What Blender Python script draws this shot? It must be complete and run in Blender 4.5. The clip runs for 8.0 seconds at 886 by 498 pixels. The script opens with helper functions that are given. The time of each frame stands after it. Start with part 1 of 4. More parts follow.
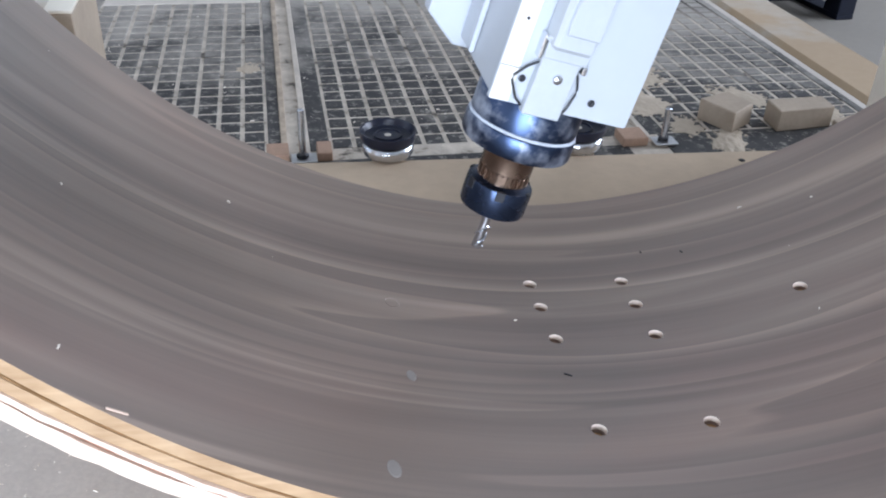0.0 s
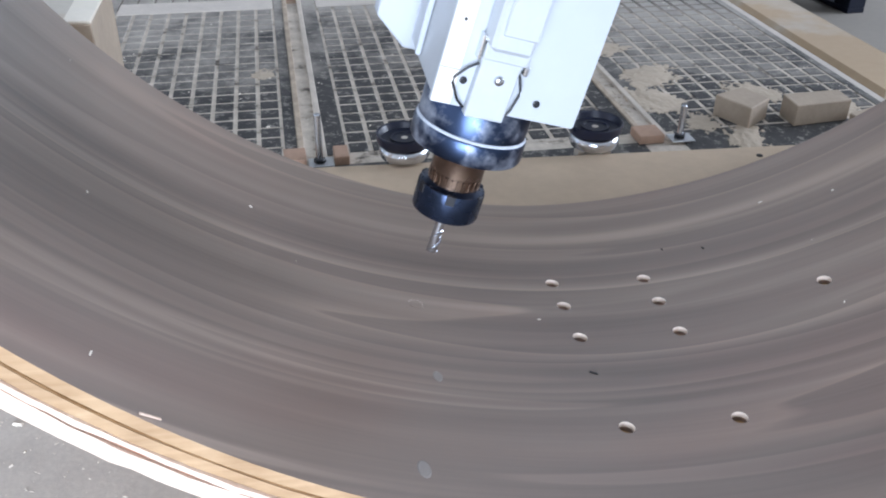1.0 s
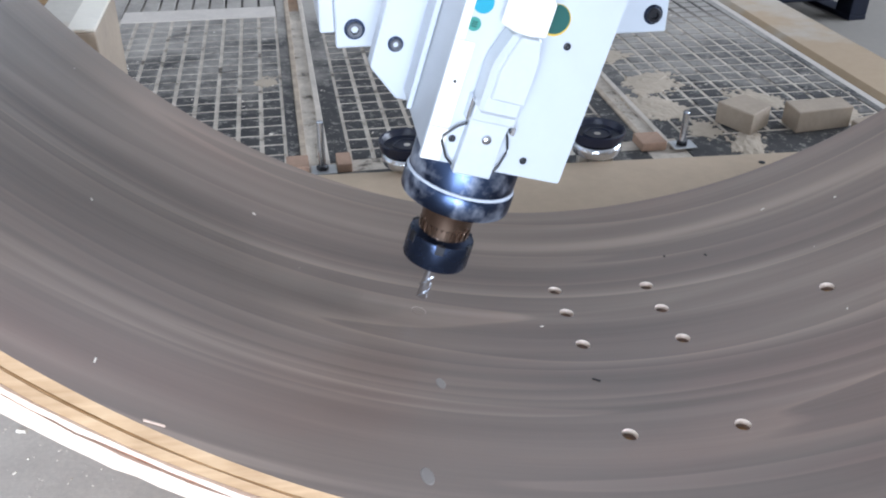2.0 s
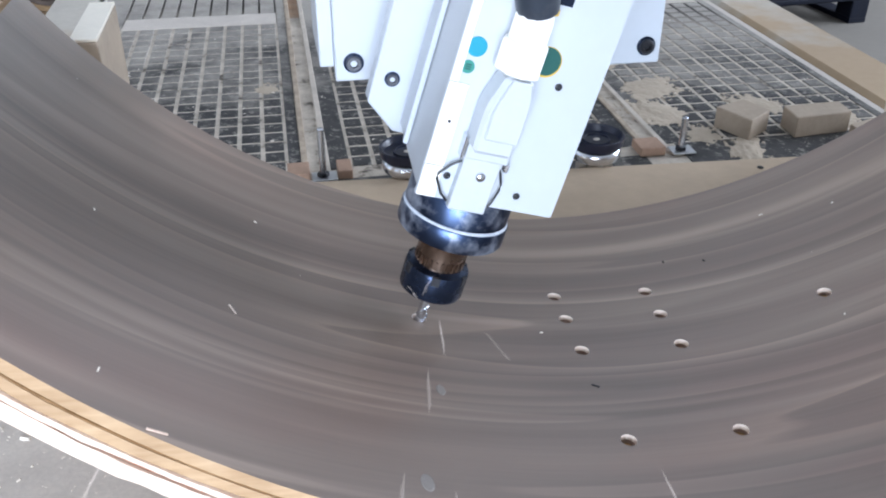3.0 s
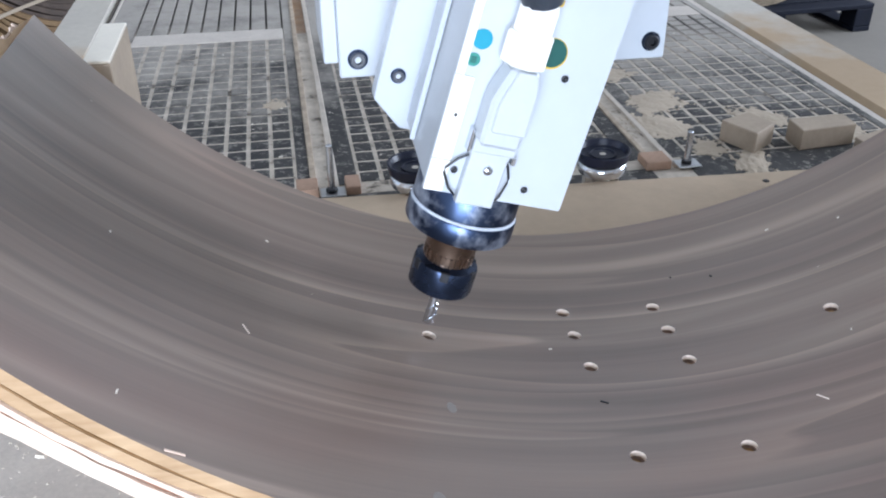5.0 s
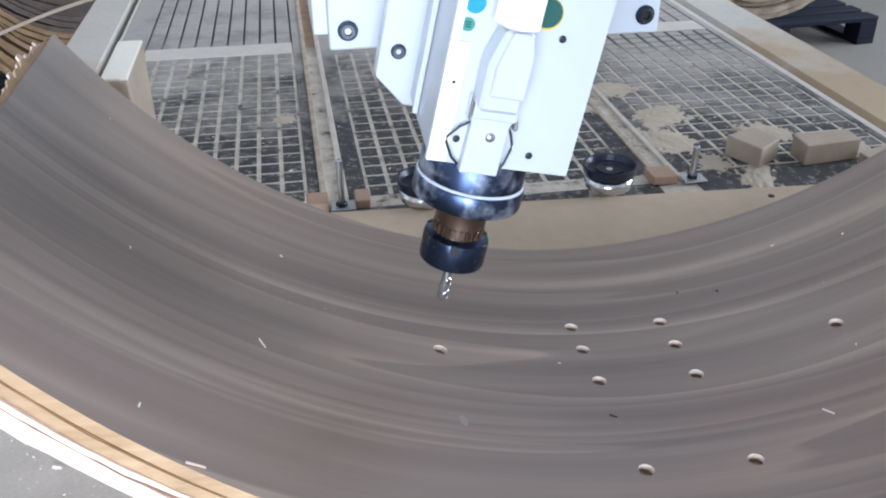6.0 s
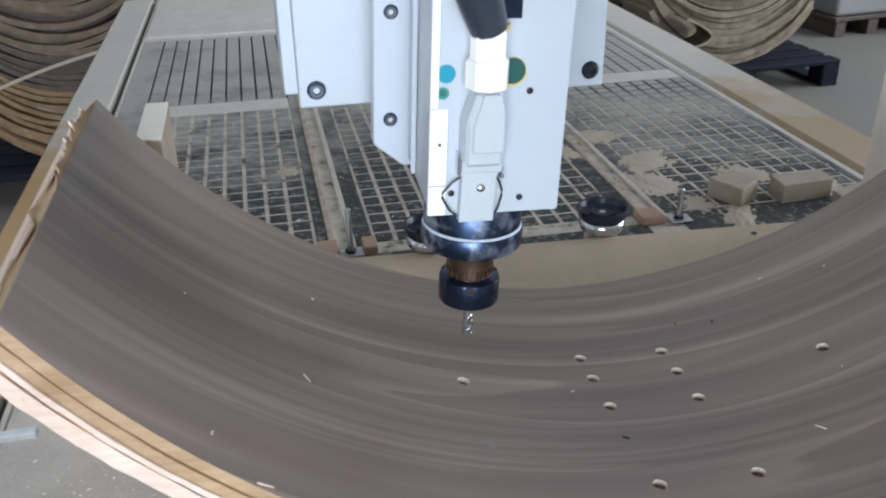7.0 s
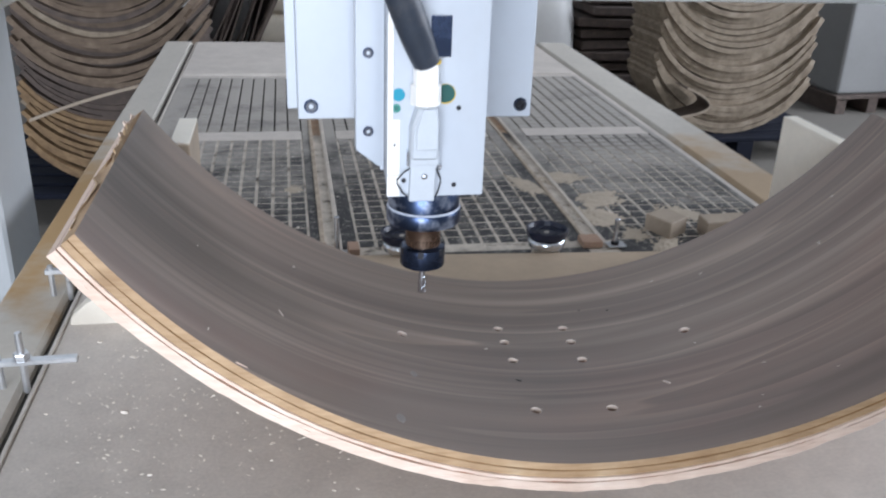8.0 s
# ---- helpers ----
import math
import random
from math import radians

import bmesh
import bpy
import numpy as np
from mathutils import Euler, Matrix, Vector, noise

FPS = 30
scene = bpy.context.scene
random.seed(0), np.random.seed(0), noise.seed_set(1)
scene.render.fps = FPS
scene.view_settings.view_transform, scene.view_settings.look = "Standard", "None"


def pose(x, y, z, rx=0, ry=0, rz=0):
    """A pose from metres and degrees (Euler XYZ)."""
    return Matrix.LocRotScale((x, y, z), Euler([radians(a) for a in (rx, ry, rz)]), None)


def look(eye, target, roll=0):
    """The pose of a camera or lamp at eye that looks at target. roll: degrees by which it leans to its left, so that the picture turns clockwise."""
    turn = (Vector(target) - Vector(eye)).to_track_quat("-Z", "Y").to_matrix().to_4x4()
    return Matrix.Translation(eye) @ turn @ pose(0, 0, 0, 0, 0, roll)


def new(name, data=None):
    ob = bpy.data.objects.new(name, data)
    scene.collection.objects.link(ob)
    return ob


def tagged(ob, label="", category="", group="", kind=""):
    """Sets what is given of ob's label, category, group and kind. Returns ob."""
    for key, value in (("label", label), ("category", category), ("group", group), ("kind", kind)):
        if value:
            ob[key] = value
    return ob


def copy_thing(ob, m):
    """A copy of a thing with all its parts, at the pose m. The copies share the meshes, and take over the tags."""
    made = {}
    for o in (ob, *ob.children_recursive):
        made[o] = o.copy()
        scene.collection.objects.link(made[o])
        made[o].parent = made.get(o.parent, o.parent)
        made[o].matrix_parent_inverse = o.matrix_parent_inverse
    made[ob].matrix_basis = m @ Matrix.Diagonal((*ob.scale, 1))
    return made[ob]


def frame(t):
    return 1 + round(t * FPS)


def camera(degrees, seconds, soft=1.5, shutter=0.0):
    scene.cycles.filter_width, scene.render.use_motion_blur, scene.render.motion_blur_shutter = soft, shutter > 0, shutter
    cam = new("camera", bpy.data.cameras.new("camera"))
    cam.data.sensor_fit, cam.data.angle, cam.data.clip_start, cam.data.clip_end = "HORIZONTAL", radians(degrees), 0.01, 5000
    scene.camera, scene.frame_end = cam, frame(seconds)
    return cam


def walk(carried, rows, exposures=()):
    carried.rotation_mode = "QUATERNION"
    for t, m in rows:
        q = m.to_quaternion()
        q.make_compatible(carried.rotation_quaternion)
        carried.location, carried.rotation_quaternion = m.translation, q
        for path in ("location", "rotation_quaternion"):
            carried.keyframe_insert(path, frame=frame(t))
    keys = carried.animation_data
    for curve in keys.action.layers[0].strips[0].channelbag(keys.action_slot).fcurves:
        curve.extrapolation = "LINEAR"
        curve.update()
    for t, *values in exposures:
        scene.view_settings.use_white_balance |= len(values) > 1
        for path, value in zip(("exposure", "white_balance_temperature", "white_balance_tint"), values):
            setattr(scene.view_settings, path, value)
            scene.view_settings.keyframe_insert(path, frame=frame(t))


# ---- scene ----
PATH = [
    (0, (-0.245, -0.583, 0.484), (0.103, 1.081, -0.571), 2.2),
    (0.2, (-0.249, -0.586, 0.488), (0.097, 1.078, -0.565), 1.9),
    (0.5, (-0.253, -0.584, 0.487), (0.077, 1.09, -0.557), 1.1),
    (1, (-0.253, -0.583, 0.483), (0.069, 1.089, -0.567), 0.6),
    (1.5, (-0.254, -0.583, 0.483), (0.066, 1.093, -0.56), 0.6),
    (3, (-0.253, -0.587, 0.489), (0.063, 1.098, -0.541), 0.2),
    (3.5, (-0.254, -0.588, 0.493), (0.064, 1.099, -0.532), 0.1),
    (4, (-0.253, -0.59, 0.497), (0.068, 1.1, -0.522), -0.1),
    (4.5, (-0.254, -0.589, 0.497), (0.058, 1.105, -0.519), -0.3),
    (6, (-0.264, -0.597, 0.509), (0.036, 1.113, -0.484), -0.3),
    (6.2, (-0.265, -0.599, 0.511), (0.027, 1.115, -0.476), -0.5),
    (6.5, (-0.271, -0.598, 0.517), (0.015, 1.122, -0.461), -0.4),
    (6.8, (-0.293, -0.622, 0.527), (0.030, 1.131, -0.380), -0.2),
    (7, (-0.31, -0.645, 0.535), (0.053, 1.103, -0.367), -0.9),
    (7.3, (-0.324, -0.710, 0.558), (0.071, 1.058, -0.291), -0.6),
    (7.5, (-0.316, -0.775, 0.559), (0.066, 1.006, -0.266), 0.5),
    (7.8, (-0.290, -0.862, 0.561), (0.0365, 0.936, -0.249), 1.7),
    (8, (-0.284, -0.905, 0.575), (0.046, 0.903, -0.213), 2.0),
]
EXPOSURES = [(0.0, 0.03, 6300, 16), (3.0, 0.07, 6300, 15), (4.5, 0.05, 6300, 15), (6.5, 0.0, 6300, 15), (6.8, -0.25, 6450, 13), (7.0, -0.48, 6500, 12), (7.5, -0.56, 6500, 13), (8.0, -0.39, 6550, 16)]
cam = camera(53.1, 8.0, soft=2.0, shutter=0.5)
walk(cam, [(t, look(eye, target, roll)) for t, eye, target, roll in PATH], EXPOSURES)

# ---- sky, sun and window light ----
world = bpy.data.worlds.new("world")
scene.world = world
world.use_nodes = True
wn = world.node_tree.nodes
wbg = wn["Background"]
sky = wn.new("ShaderNodeTexSky")
sky.sky_type = "NISHITA"
sky.sun_disc = False
sky.sun_elevation = radians(40)
sky.sun_rotation = radians(250)
world.node_tree.links.new(sky.outputs[0], wbg.inputs[0])
wbg.inputs[1].default_value = 0.12

FLOOR = -0.85


def area(name, loc, target, sx, sy, power, color):
    la = bpy.data.lights.new(name, "AREA")
    la.shape, la.size, la.size_y, la.energy, la.color = "RECTANGLE", sx, sy, power, color
    ob = new(name, la)
    ob.matrix_world = look(loc, target)
    return ob


area("window_light", (-4.85, -0.6, 1.3), (0, -0.6, 0.9), 4.6, 2.6, 15, (0.77, 0.885, 1.0))
area("door_light", (-1.5, -5.85, 0.9), (-0.5, 0, 0.4), 3.8, 2.8, 740, (0.78, 0.89, 1.0))
# Added fill from the right to brighten the panel's left wing; no window seen.
area("east_fill_light", (6.85, 1.6, 1.9), (0, 1.2, 0.6), 5.0, 2.6, 760, (0.79, 0.89, 1.0))
# Added overhead fill, out of view, to balance brightness across the panel.
area("overhead_fill_light", (4.0, 4.3, 4.05), (4.0, 4.3, 0), 3.6, 5.0, 60, (0.79, 0.89, 1.0))


# ---- materials ----
def mat(name, build):
    m = bpy.data.materials.new(name)
    m.use_nodes = True
    nt = m.node_tree
    b = nt.nodes["Principled BSDF"]
    build(nt, b)
    return m


def node(nt, kind, **kw):
    n = nt.nodes.new(kind)
    for k, v in kw.items():
        n.inputs[k].default_value = v
    return n


def where(nt, sx=1, sy=1, sz=1, local=False):
    """Coordinates in metres: of the world, or of the object itself."""
    mp = nt.nodes.new("ShaderNodeMapping")
    mp.inputs["Scale"].default_value = (sx, sy, sz)
    if local:
        tc = nt.nodes.new("ShaderNodeTexCoord")
        nt.links.new(tc.outputs["Object"], mp.inputs[0])
    else:
        g = nt.nodes.new("ShaderNodeNewGeometry")
        nt.links.new(g.outputs["Position"], mp.inputs[0])
    return mp.outputs[0]


def noisy(nt, vec, scale, detail=4, rough=0.55, dist=0.0):
    n = node(nt, "ShaderNodeTexNoise", Scale=scale, Detail=detail, Roughness=rough, Distortion=dist)
    nt.links.new(vec, n.inputs["Vector"])
    return n.outputs["Fac"]


def ramp(nt, fac, stops):
    r = nt.nodes.new("ShaderNodeValToRGB")
    e = r.color_ramp.elements
    while len(e) < len(stops):
        e.new(0.5)
    for el, (p, c) in zip(e, stops):
        el.position = p
        el.color = (*c, 1) if len(c) == 3 else c
    nt.links.new(fac, r.inputs[0])
    return r.outputs[0]


def mix(nt, fac, a, b, how="MIX"):
    m = nt.nodes.new("ShaderNodeMix")
    m.data_type, m.blend_type = "RGBA", how
    for v, i in ((fac, 0), (a, 6), (b, 7)):
        if isinstance(v, (int, float)):
            m.inputs[i].default_value = v
        elif isinstance(v, tuple):
            m.inputs[i].default_value = (*v, 1)
        else:
            nt.links.new(v, m.inputs[i])
    return m.outputs[2]


def bump(nt, b, fac, strength=0.2, dist=0.002):
    n = node(nt, "ShaderNodeBump", Strength=strength, Distance=dist)
    nt.links.new(fac, n.inputs["Height"])
    nt.links.new(n.outputs[0], b.inputs["Normal"])


def simple(name, color, rough=0.5, metal=0.0, var=0.12, scale=40.0, bumps=0.1, dust=0.0, local=False):
    """A plain surface with blotches, fine grain and, if wanted, settled dust."""
    def build(nt, b):
        v = where(nt, local=local)
        n1, n2 = noisy(nt, v, scale), noisy(nt, v, scale * 7, 3)
        lo, hi = tuple(c * (1 - var) for c in color), tuple(min(1, c * (1 + var)) for c in color)
        c = ramp(nt, n1, [(0.3, lo), (0.7, hi)])
        c = mix(nt, 0.35, c, ramp(nt, n2, [(0.3, lo), (0.7, hi)]))
        if dust:
            d = ramp(nt, noisy(nt, v, scale * 0.6, 6, 0.7), [(0.5 - dust * 0.3, (0, 0, 0)), (0.62, (dust,) * 3)])
            c = mix(nt, d, c, (0.42, 0.36, 0.30))
        nt.links.new(c, b.inputs["Base Color"])
        r = nt.nodes.new("ShaderNodeMapRange")
        r.inputs[3].default_value, r.inputs[4].default_value = max(0.02, rough - 0.08), min(1, rough + 0.1)
        nt.links.new(n1, r.inputs[0])
        nt.links.new(r.outputs[0], b.inputs["Roughness"])
        b.inputs["Metallic"].default_value = metal
        if bumps:
            bump(nt, b, n2, bumps, 0.001)
    return mat(name, build)


def veneer(nt, b):
    """Grey-brown walnut, the grain running round the bend: broad soft lanes by y that waver with x."""
    lane = noisy(nt, where(nt, 0.5, 9, 0.5), 1.0, 3, 0.5, 0.25)
    wide = noisy(nt, where(nt, 0.6, 22, 0.6), 1.0, 3, 0.5, 0.3)
    mid = noisy(nt, where(nt, 2.2, 80, 2.2), 1.0, 3, 0.55, 0.4)
    fine = noisy(nt, where(nt, 9, 420, 9), 1.0, 3, 0.6, 0.3)
    c = ramp(nt, lane, [(0.34, (0.146, 0.108, 0.09)), (0.44, (0.19, 0.145, 0.121)), (0.53, (0.24, 0.188, 0.157)), (0.565, (0.176, 0.134, 0.114)), (0.68, (0.25, 0.197, 0.167))])
    c = mix(nt, 0.5, c, ramp(nt, wide, [(0.34, (0.085, 0.058, 0.049)), (0.45, (0.178, 0.134, 0.113)), (0.53, (0.2, 0.154, 0.13)), (0.6, (0.325, 0.26, 0.218)), (0.64, (0.2, 0.154, 0.13))]))
    c = mix(nt, 0.08, c, ramp(nt, mid, [(0.36, (0.075, 0.052, 0.043)), (0.5, (0.185, 0.14, 0.118)), (0.66, (0.3, 0.237, 0.198))]))
    edge = ramp(nt, noisy(nt, where(nt, 0.45, 11.5, 0.45), 1.0, 2, 0.45, 0.3), [(0.38, (1, 1, 1)), (0.384, (0.76,) * 3), (0.45, (1.1,) * 3), (0.454, (0.8,) * 3), (0.53, (1, 1, 1)), (0.555, (1.26, 1.24, 1.21)), (0.559, (0.83,) * 3), (0.66, (1.05,) * 3)])
    c = mix(nt, 1.0, c, edge, "MULTIPLY")
    c = mix(nt, 1.0, c, (1.06, 1.03, 0.985), "MULTIPLY")
    blush = ramp(nt, noisy(nt, where(nt, 2.2, 5.5, 2.2), 1.0, 3, 0.55, 0.5), [(0.36, (1.02, 1.01, 0.985)), (0.52, (1.01, 1.0, 0.99)), (0.64, (1.08, 0.985, 0.97))])
    c = mix(nt, 0.8, c, blush, "MULTIPLY")
    c = mix(nt, 0.08, c, ramp(nt, fine, [(0.3, (0.084, 0.058, 0.047)), (0.7, (0.2625, 0.2, 0.1654))]))
    nt.links.new(c, b.inputs["Base Color"])
    b.inputs["Roughness"].default_value = 0.37
    b.inputs["Specular IOR Level"].default_value = 0.7
    bump(nt, b, fine, 0.12, 0.0006)


M_VENEER = mat("walnut_veneer", veneer)


def ply(name, a, c2, c3):
    def build(nt, b):
        v = where(nt, 8, 8, 8)
        f = noisy(nt, where(nt, 25, 25, 260), 1.0, 4, 0.6)
        n = noisy(nt, v, 3.0, 4)
        c = ramp(nt, n, [(0.3, a), (0.55, c2), (0.75, c3)])
        c = mix(nt, 0.3, c, ramp(nt, f, [(0.3, tuple(x * 0.7 for x in a)), (0.7, c3)]))
        nt.links.new(c, b.inputs["Base Color"])
        b.inputs["Roughness"].default_value = 0.7
        bump(nt, b, f, 0.3, 0.001)
    return mat(name, build)


M_TAN = ply("tan_ply", (0.3, 0.18, 0.09), (0.43, 0.28, 0.155), (0.53, 0.39, 0.25))
M_PALE = ply("pale_ply", (0.6, 0.43, 0.33), (0.72, 0.56, 0.46), (0.82, 0.7, 0.6))
M_OCHRE = simple("ochre_glue", (0.27, 0.15, 0.06), 0.7, var=0.3)
M_GLUE = simple("glue_line", (0.28, 0.12, 0.065), 0.7, var=0.3)
M_SMUDGE = simple("dried_glue", (0.24, 0.21, 0.19), 0.5)
# Lower hole wall and bottom, darker than the upper wall.
M_PIT = simple("drilled_hole_base", (0.3, 0.21, 0.17), 0.8)
M_FRESH = simple("fresh_cut_wood", (0.8, 0.68, 0.59), 0.75, var=0.15, scale=200)
M_BOARD = simple("birch_board", (0.5, 0.385, 0.275), 0.6, var=0.12, scale=9, bumps=0.06)
M_BLOCK = simple("raw_timber", (0.37, 0.3, 0.23), 0.75, var=0.15, scale=25)
M_WHITEBLOCK = simple("white_board", (0.74, 0.68, 0.58), 0.6, var=0.06, scale=20)
M_PINK = simple("reddish_timber", (0.37, 0.24, 0.17), 0.75, var=0.2, scale=40)


def phenolic(nt, b):
    """Dark table facing under sawdust: thin near the work, thick farther along the table."""
    v = where(nt)
    sep = nt.nodes.new("ShaderNodeSeparateXYZ")
    nt.links.new(v, sep.inputs[0])
    far = nt.nodes.new("ShaderNodeMapRange")
    far.inputs[1].default_value, far.inputs[2].default_value = 0.58, 1.2
    far.inputs[3].default_value, far.inputs[4].default_value = -0.08, 0.42
    lean = nt.nodes.new("ShaderNodeMath")
    lean.operation = "MULTIPLY_ADD"
    lean.inputs[1].default_value = 0.22
    nt.links.new(sep.outputs[0], lean.inputs[0])
    nt.links.new(sep.outputs[1], lean.inputs[2])
    nt.links.new(lean.outputs[0], far.inputs[0])
    n = noisy(nt, v, 9, 6, 0.72)
    add = nt.nodes.new("ShaderNodeMath")
    nt.links.new(n, add.inputs[0])
    nt.links.new(far.outputs[0], add.inputs[1])
    drift = node(nt, "ShaderNodeMapRange")
    drift.inputs[1].default_value, drift.inputs[2].default_value = 0.35, 0.65
    drift.inputs[3].default_value, drift.inputs[4].default_value = -0.14, 0.16
    nt.links.new(noisy(nt, v, 3.4, 3, 0.55), drift.inputs[0])
    both = nt.nodes.new("ShaderNodeMath")
    nt.links.new(add.outputs[0], both.inputs[0])
    nt.links.new(drift.outputs[0], both.inputs[1])
    d = ramp(nt, both.outputs[0], [(0.48, (0.01,) * 3), (0.6, (0.3,) * 3), (0.72, (0.6,) * 3), (0.9, (0.92,) * 3)])
    speck = ramp(nt, noisy(nt, v, 70, 6, 0.75), [(0.54, (0, 0, 0)), (0.6, (0.85,) * 3)])
    d = mix(nt, 0.6, d, speck, "SCREEN")
    base = ramp(nt, noisy(nt, v, 30), [(0.3, (0.022, 0.022, 0.024)), (0.7, (0.05, 0.048, 0.047))])
    c = mix(nt, d, base, (0.40, 0.37, 0.33))
    nt.links.new(c, b.inputs["Base Color"])
    b.inputs["Roughness"].default_value = 0.7
    bump(nt, b, speck, 0.25, 0.001)


M_PHENOLIC = mat("dusty_phenolic", phenolic)


# Pale packed dust near the work, blending to near-black farther along the table.
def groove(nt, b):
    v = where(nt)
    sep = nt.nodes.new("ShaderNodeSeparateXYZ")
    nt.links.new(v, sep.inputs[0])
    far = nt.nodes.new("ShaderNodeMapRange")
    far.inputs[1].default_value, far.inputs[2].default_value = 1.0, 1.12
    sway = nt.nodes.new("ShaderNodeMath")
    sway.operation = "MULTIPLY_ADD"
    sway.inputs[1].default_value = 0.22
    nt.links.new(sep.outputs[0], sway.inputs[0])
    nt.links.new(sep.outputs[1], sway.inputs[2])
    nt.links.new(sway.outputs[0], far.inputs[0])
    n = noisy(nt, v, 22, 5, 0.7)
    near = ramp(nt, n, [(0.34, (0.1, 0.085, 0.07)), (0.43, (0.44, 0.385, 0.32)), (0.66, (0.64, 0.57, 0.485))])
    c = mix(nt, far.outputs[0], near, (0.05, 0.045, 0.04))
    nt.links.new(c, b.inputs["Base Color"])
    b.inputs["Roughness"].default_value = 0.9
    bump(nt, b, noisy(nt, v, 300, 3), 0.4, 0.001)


M_GROOVE = mat("dusty_to_dark_grooves", groove)


def deck(nt, b):
    """Grey-beige dusty table facing with rubbed and ochre-stained places."""
    v = where(nt)
    n1, n2, n3 = noisy(nt, v, 2.6, 6, 0.65), noisy(nt, v, 24, 6, 0.7), noisy(nt, v, 220, 3, 0.7)
    c = ramp(nt, n1, [(0.3, (0.52, 0.47, 0.42)), (0.55, (0.68, 0.615, 0.55)), (0.75, (0.76, 0.69, 0.615))])
    c = mix(nt, 0.35, c, ramp(nt, n2, [(0.3, (0.4, 0.365, 0.33)), (0.7, (0.72, 0.655, 0.585))]))
    c = mix(nt, 0.2, c, ramp(nt, n3, [(0.35, (0.18, 0.165, 0.15)), (0.65, (0.5, 0.46, 0.4))]))
    nt.links.new(c, b.inputs["Base Color"])
    b.inputs["Roughness"].default_value = 0.75
    bump(nt, b, n3, 0.25, 0.0008)


M_DECK = mat("dusty_deck", deck)


def edge_deck(nt, b):
    """Light margin of the table with ochre sawdust drifts beside the work."""
    v = where(nt)
    n1, n2 = noisy(nt, v, 3.0, 5), noisy(nt, v, 60, 5, 0.7)
    c = ramp(nt, n1, [(0.3, (0.46, 0.43, 0.38)), (0.7, (0.58, 0.54, 0.47))])
    c = mix(nt, 0.25, c, ramp(nt, n2, [(0.3, (0.36, 0.33, 0.28)), (0.7, (0.62, 0.57, 0.5))]))
    sep = nt.nodes.new("ShaderNodeSeparateXYZ")
    nt.links.new(v, sep.inputs[0])
    dy = nt.nodes.new("ShaderNodeMath")
    dy.operation = "SUBTRACT"
    nt.links.new(sep.outputs[1], dy.inputs[0])
    dy.inputs[1].default_value = 0.62
    ab = nt.nodes.new("ShaderNodeMath")
    ab.operation = "ABSOLUTE"
    nt.links.new(dy.outputs[0], ab.inputs[0])
    add = nt.nodes.new("ShaderNodeMath")
    nt.links.new(ab.outputs[0], add.inputs[0])
    nt.links.new(noisy(nt, v, 7, 5), add.inputs[1])
    d = ramp(nt, add.outputs[0], [(0.68, (0.9,) * 3), (0.96, (0, 0, 0))])
    side = nt.nodes.new("ShaderNodeMapRange")
    side.inputs[1].default_value, side.inputs[2].default_value = -0.3, 0.3
    side.inputs[3].default_value, side.inputs[4].default_value = 1.0, 0.7
    nt.links.new(sep.outputs[0], side.inputs[0])
    d = mix(nt, 1.0, d, side.outputs[0], "MULTIPLY")
    c = mix(nt, d, c, (0.4, 0.235, 0.085))
    nt.links.new(c, b.inputs["Base Color"])
    b.inputs["Roughness"].default_value = 0.7
    bump(nt, b, n2, 0.15, 0.001)


M_EDGE = mat("table_margin", edge_deck)
# Near-black slot floor: the slot's shade is put into the colour, with its dirt.
M_SLOT = simple("slot_dirt_and_painted_shade", (0.05, 0.045, 0.04), 0.8, var=0.3)
M_ALU = simple("dusty_aluminium", (0.62, 0.58, 0.52), 0.45, 0.35, 0.12, 30, 0.1, 0.5)
M_RAILWOOD = simple("rail_with_sawdust", (0.4, 0.325, 0.25), 0.7, 0.0, 0.35, 45, 0.2)
M_RAILPALE = simple("bright_worn_rail", (0.56, 0.5, 0.43), 0.5, 0.1, 0.2, 35, 0.1, 0.3)
M_RAILDIRT = simple("brown_packed_sawdust", (0.3, 0.19, 0.115), 0.9, 0.0, 0.3, 40, 0.3, 0.25)
M_STEEL = simple("turned_steel", (0.62, 0.64, 0.68), 0.22, 1.0, 0.08, 60, 0.02, local=True)
M_DARKSTEEL = simple("blued_steel", (0.035, 0.05, 0.09), 0.26, 0.9, 0.2, 60, 0.03, local=True)
M_GOLD = simple("bronze_collar", (0.25, 0.18, 0.14), 0.24, 1.0, 0.15, 50, 0.03, local=True)
M_BRIGHT = simple("polished_aluminium", (0.85, 0.86, 0.88), 0.3, 0.55, 0.04, 60, 0.02)
M_SCREW = simple("dull_socket_steel", (0.11, 0.115, 0.13), 0.4, 0.8, 0.15, 80, 0.05, local=True)
M_ZINC = simple("zinc_bolt", (0.62, 0.63, 0.64), 0.35, 0.9, 0.1, 80, 0.05)
M_BLACK = simple("black_steel", (0.02, 0.021, 0.026), 0.4, 0.4, 0.2, 60)
M_RUBBER = simple("black_rubber", (0.006, 0.009, 0.024), 0.3, 0.0, 0.2, 90, 0.05)
M_HOSE = simple("black_hose", (0.024, 0.032, 0.046), 0.42, 0.0, 0.2, 60, 0.05, 0.06, local=True)


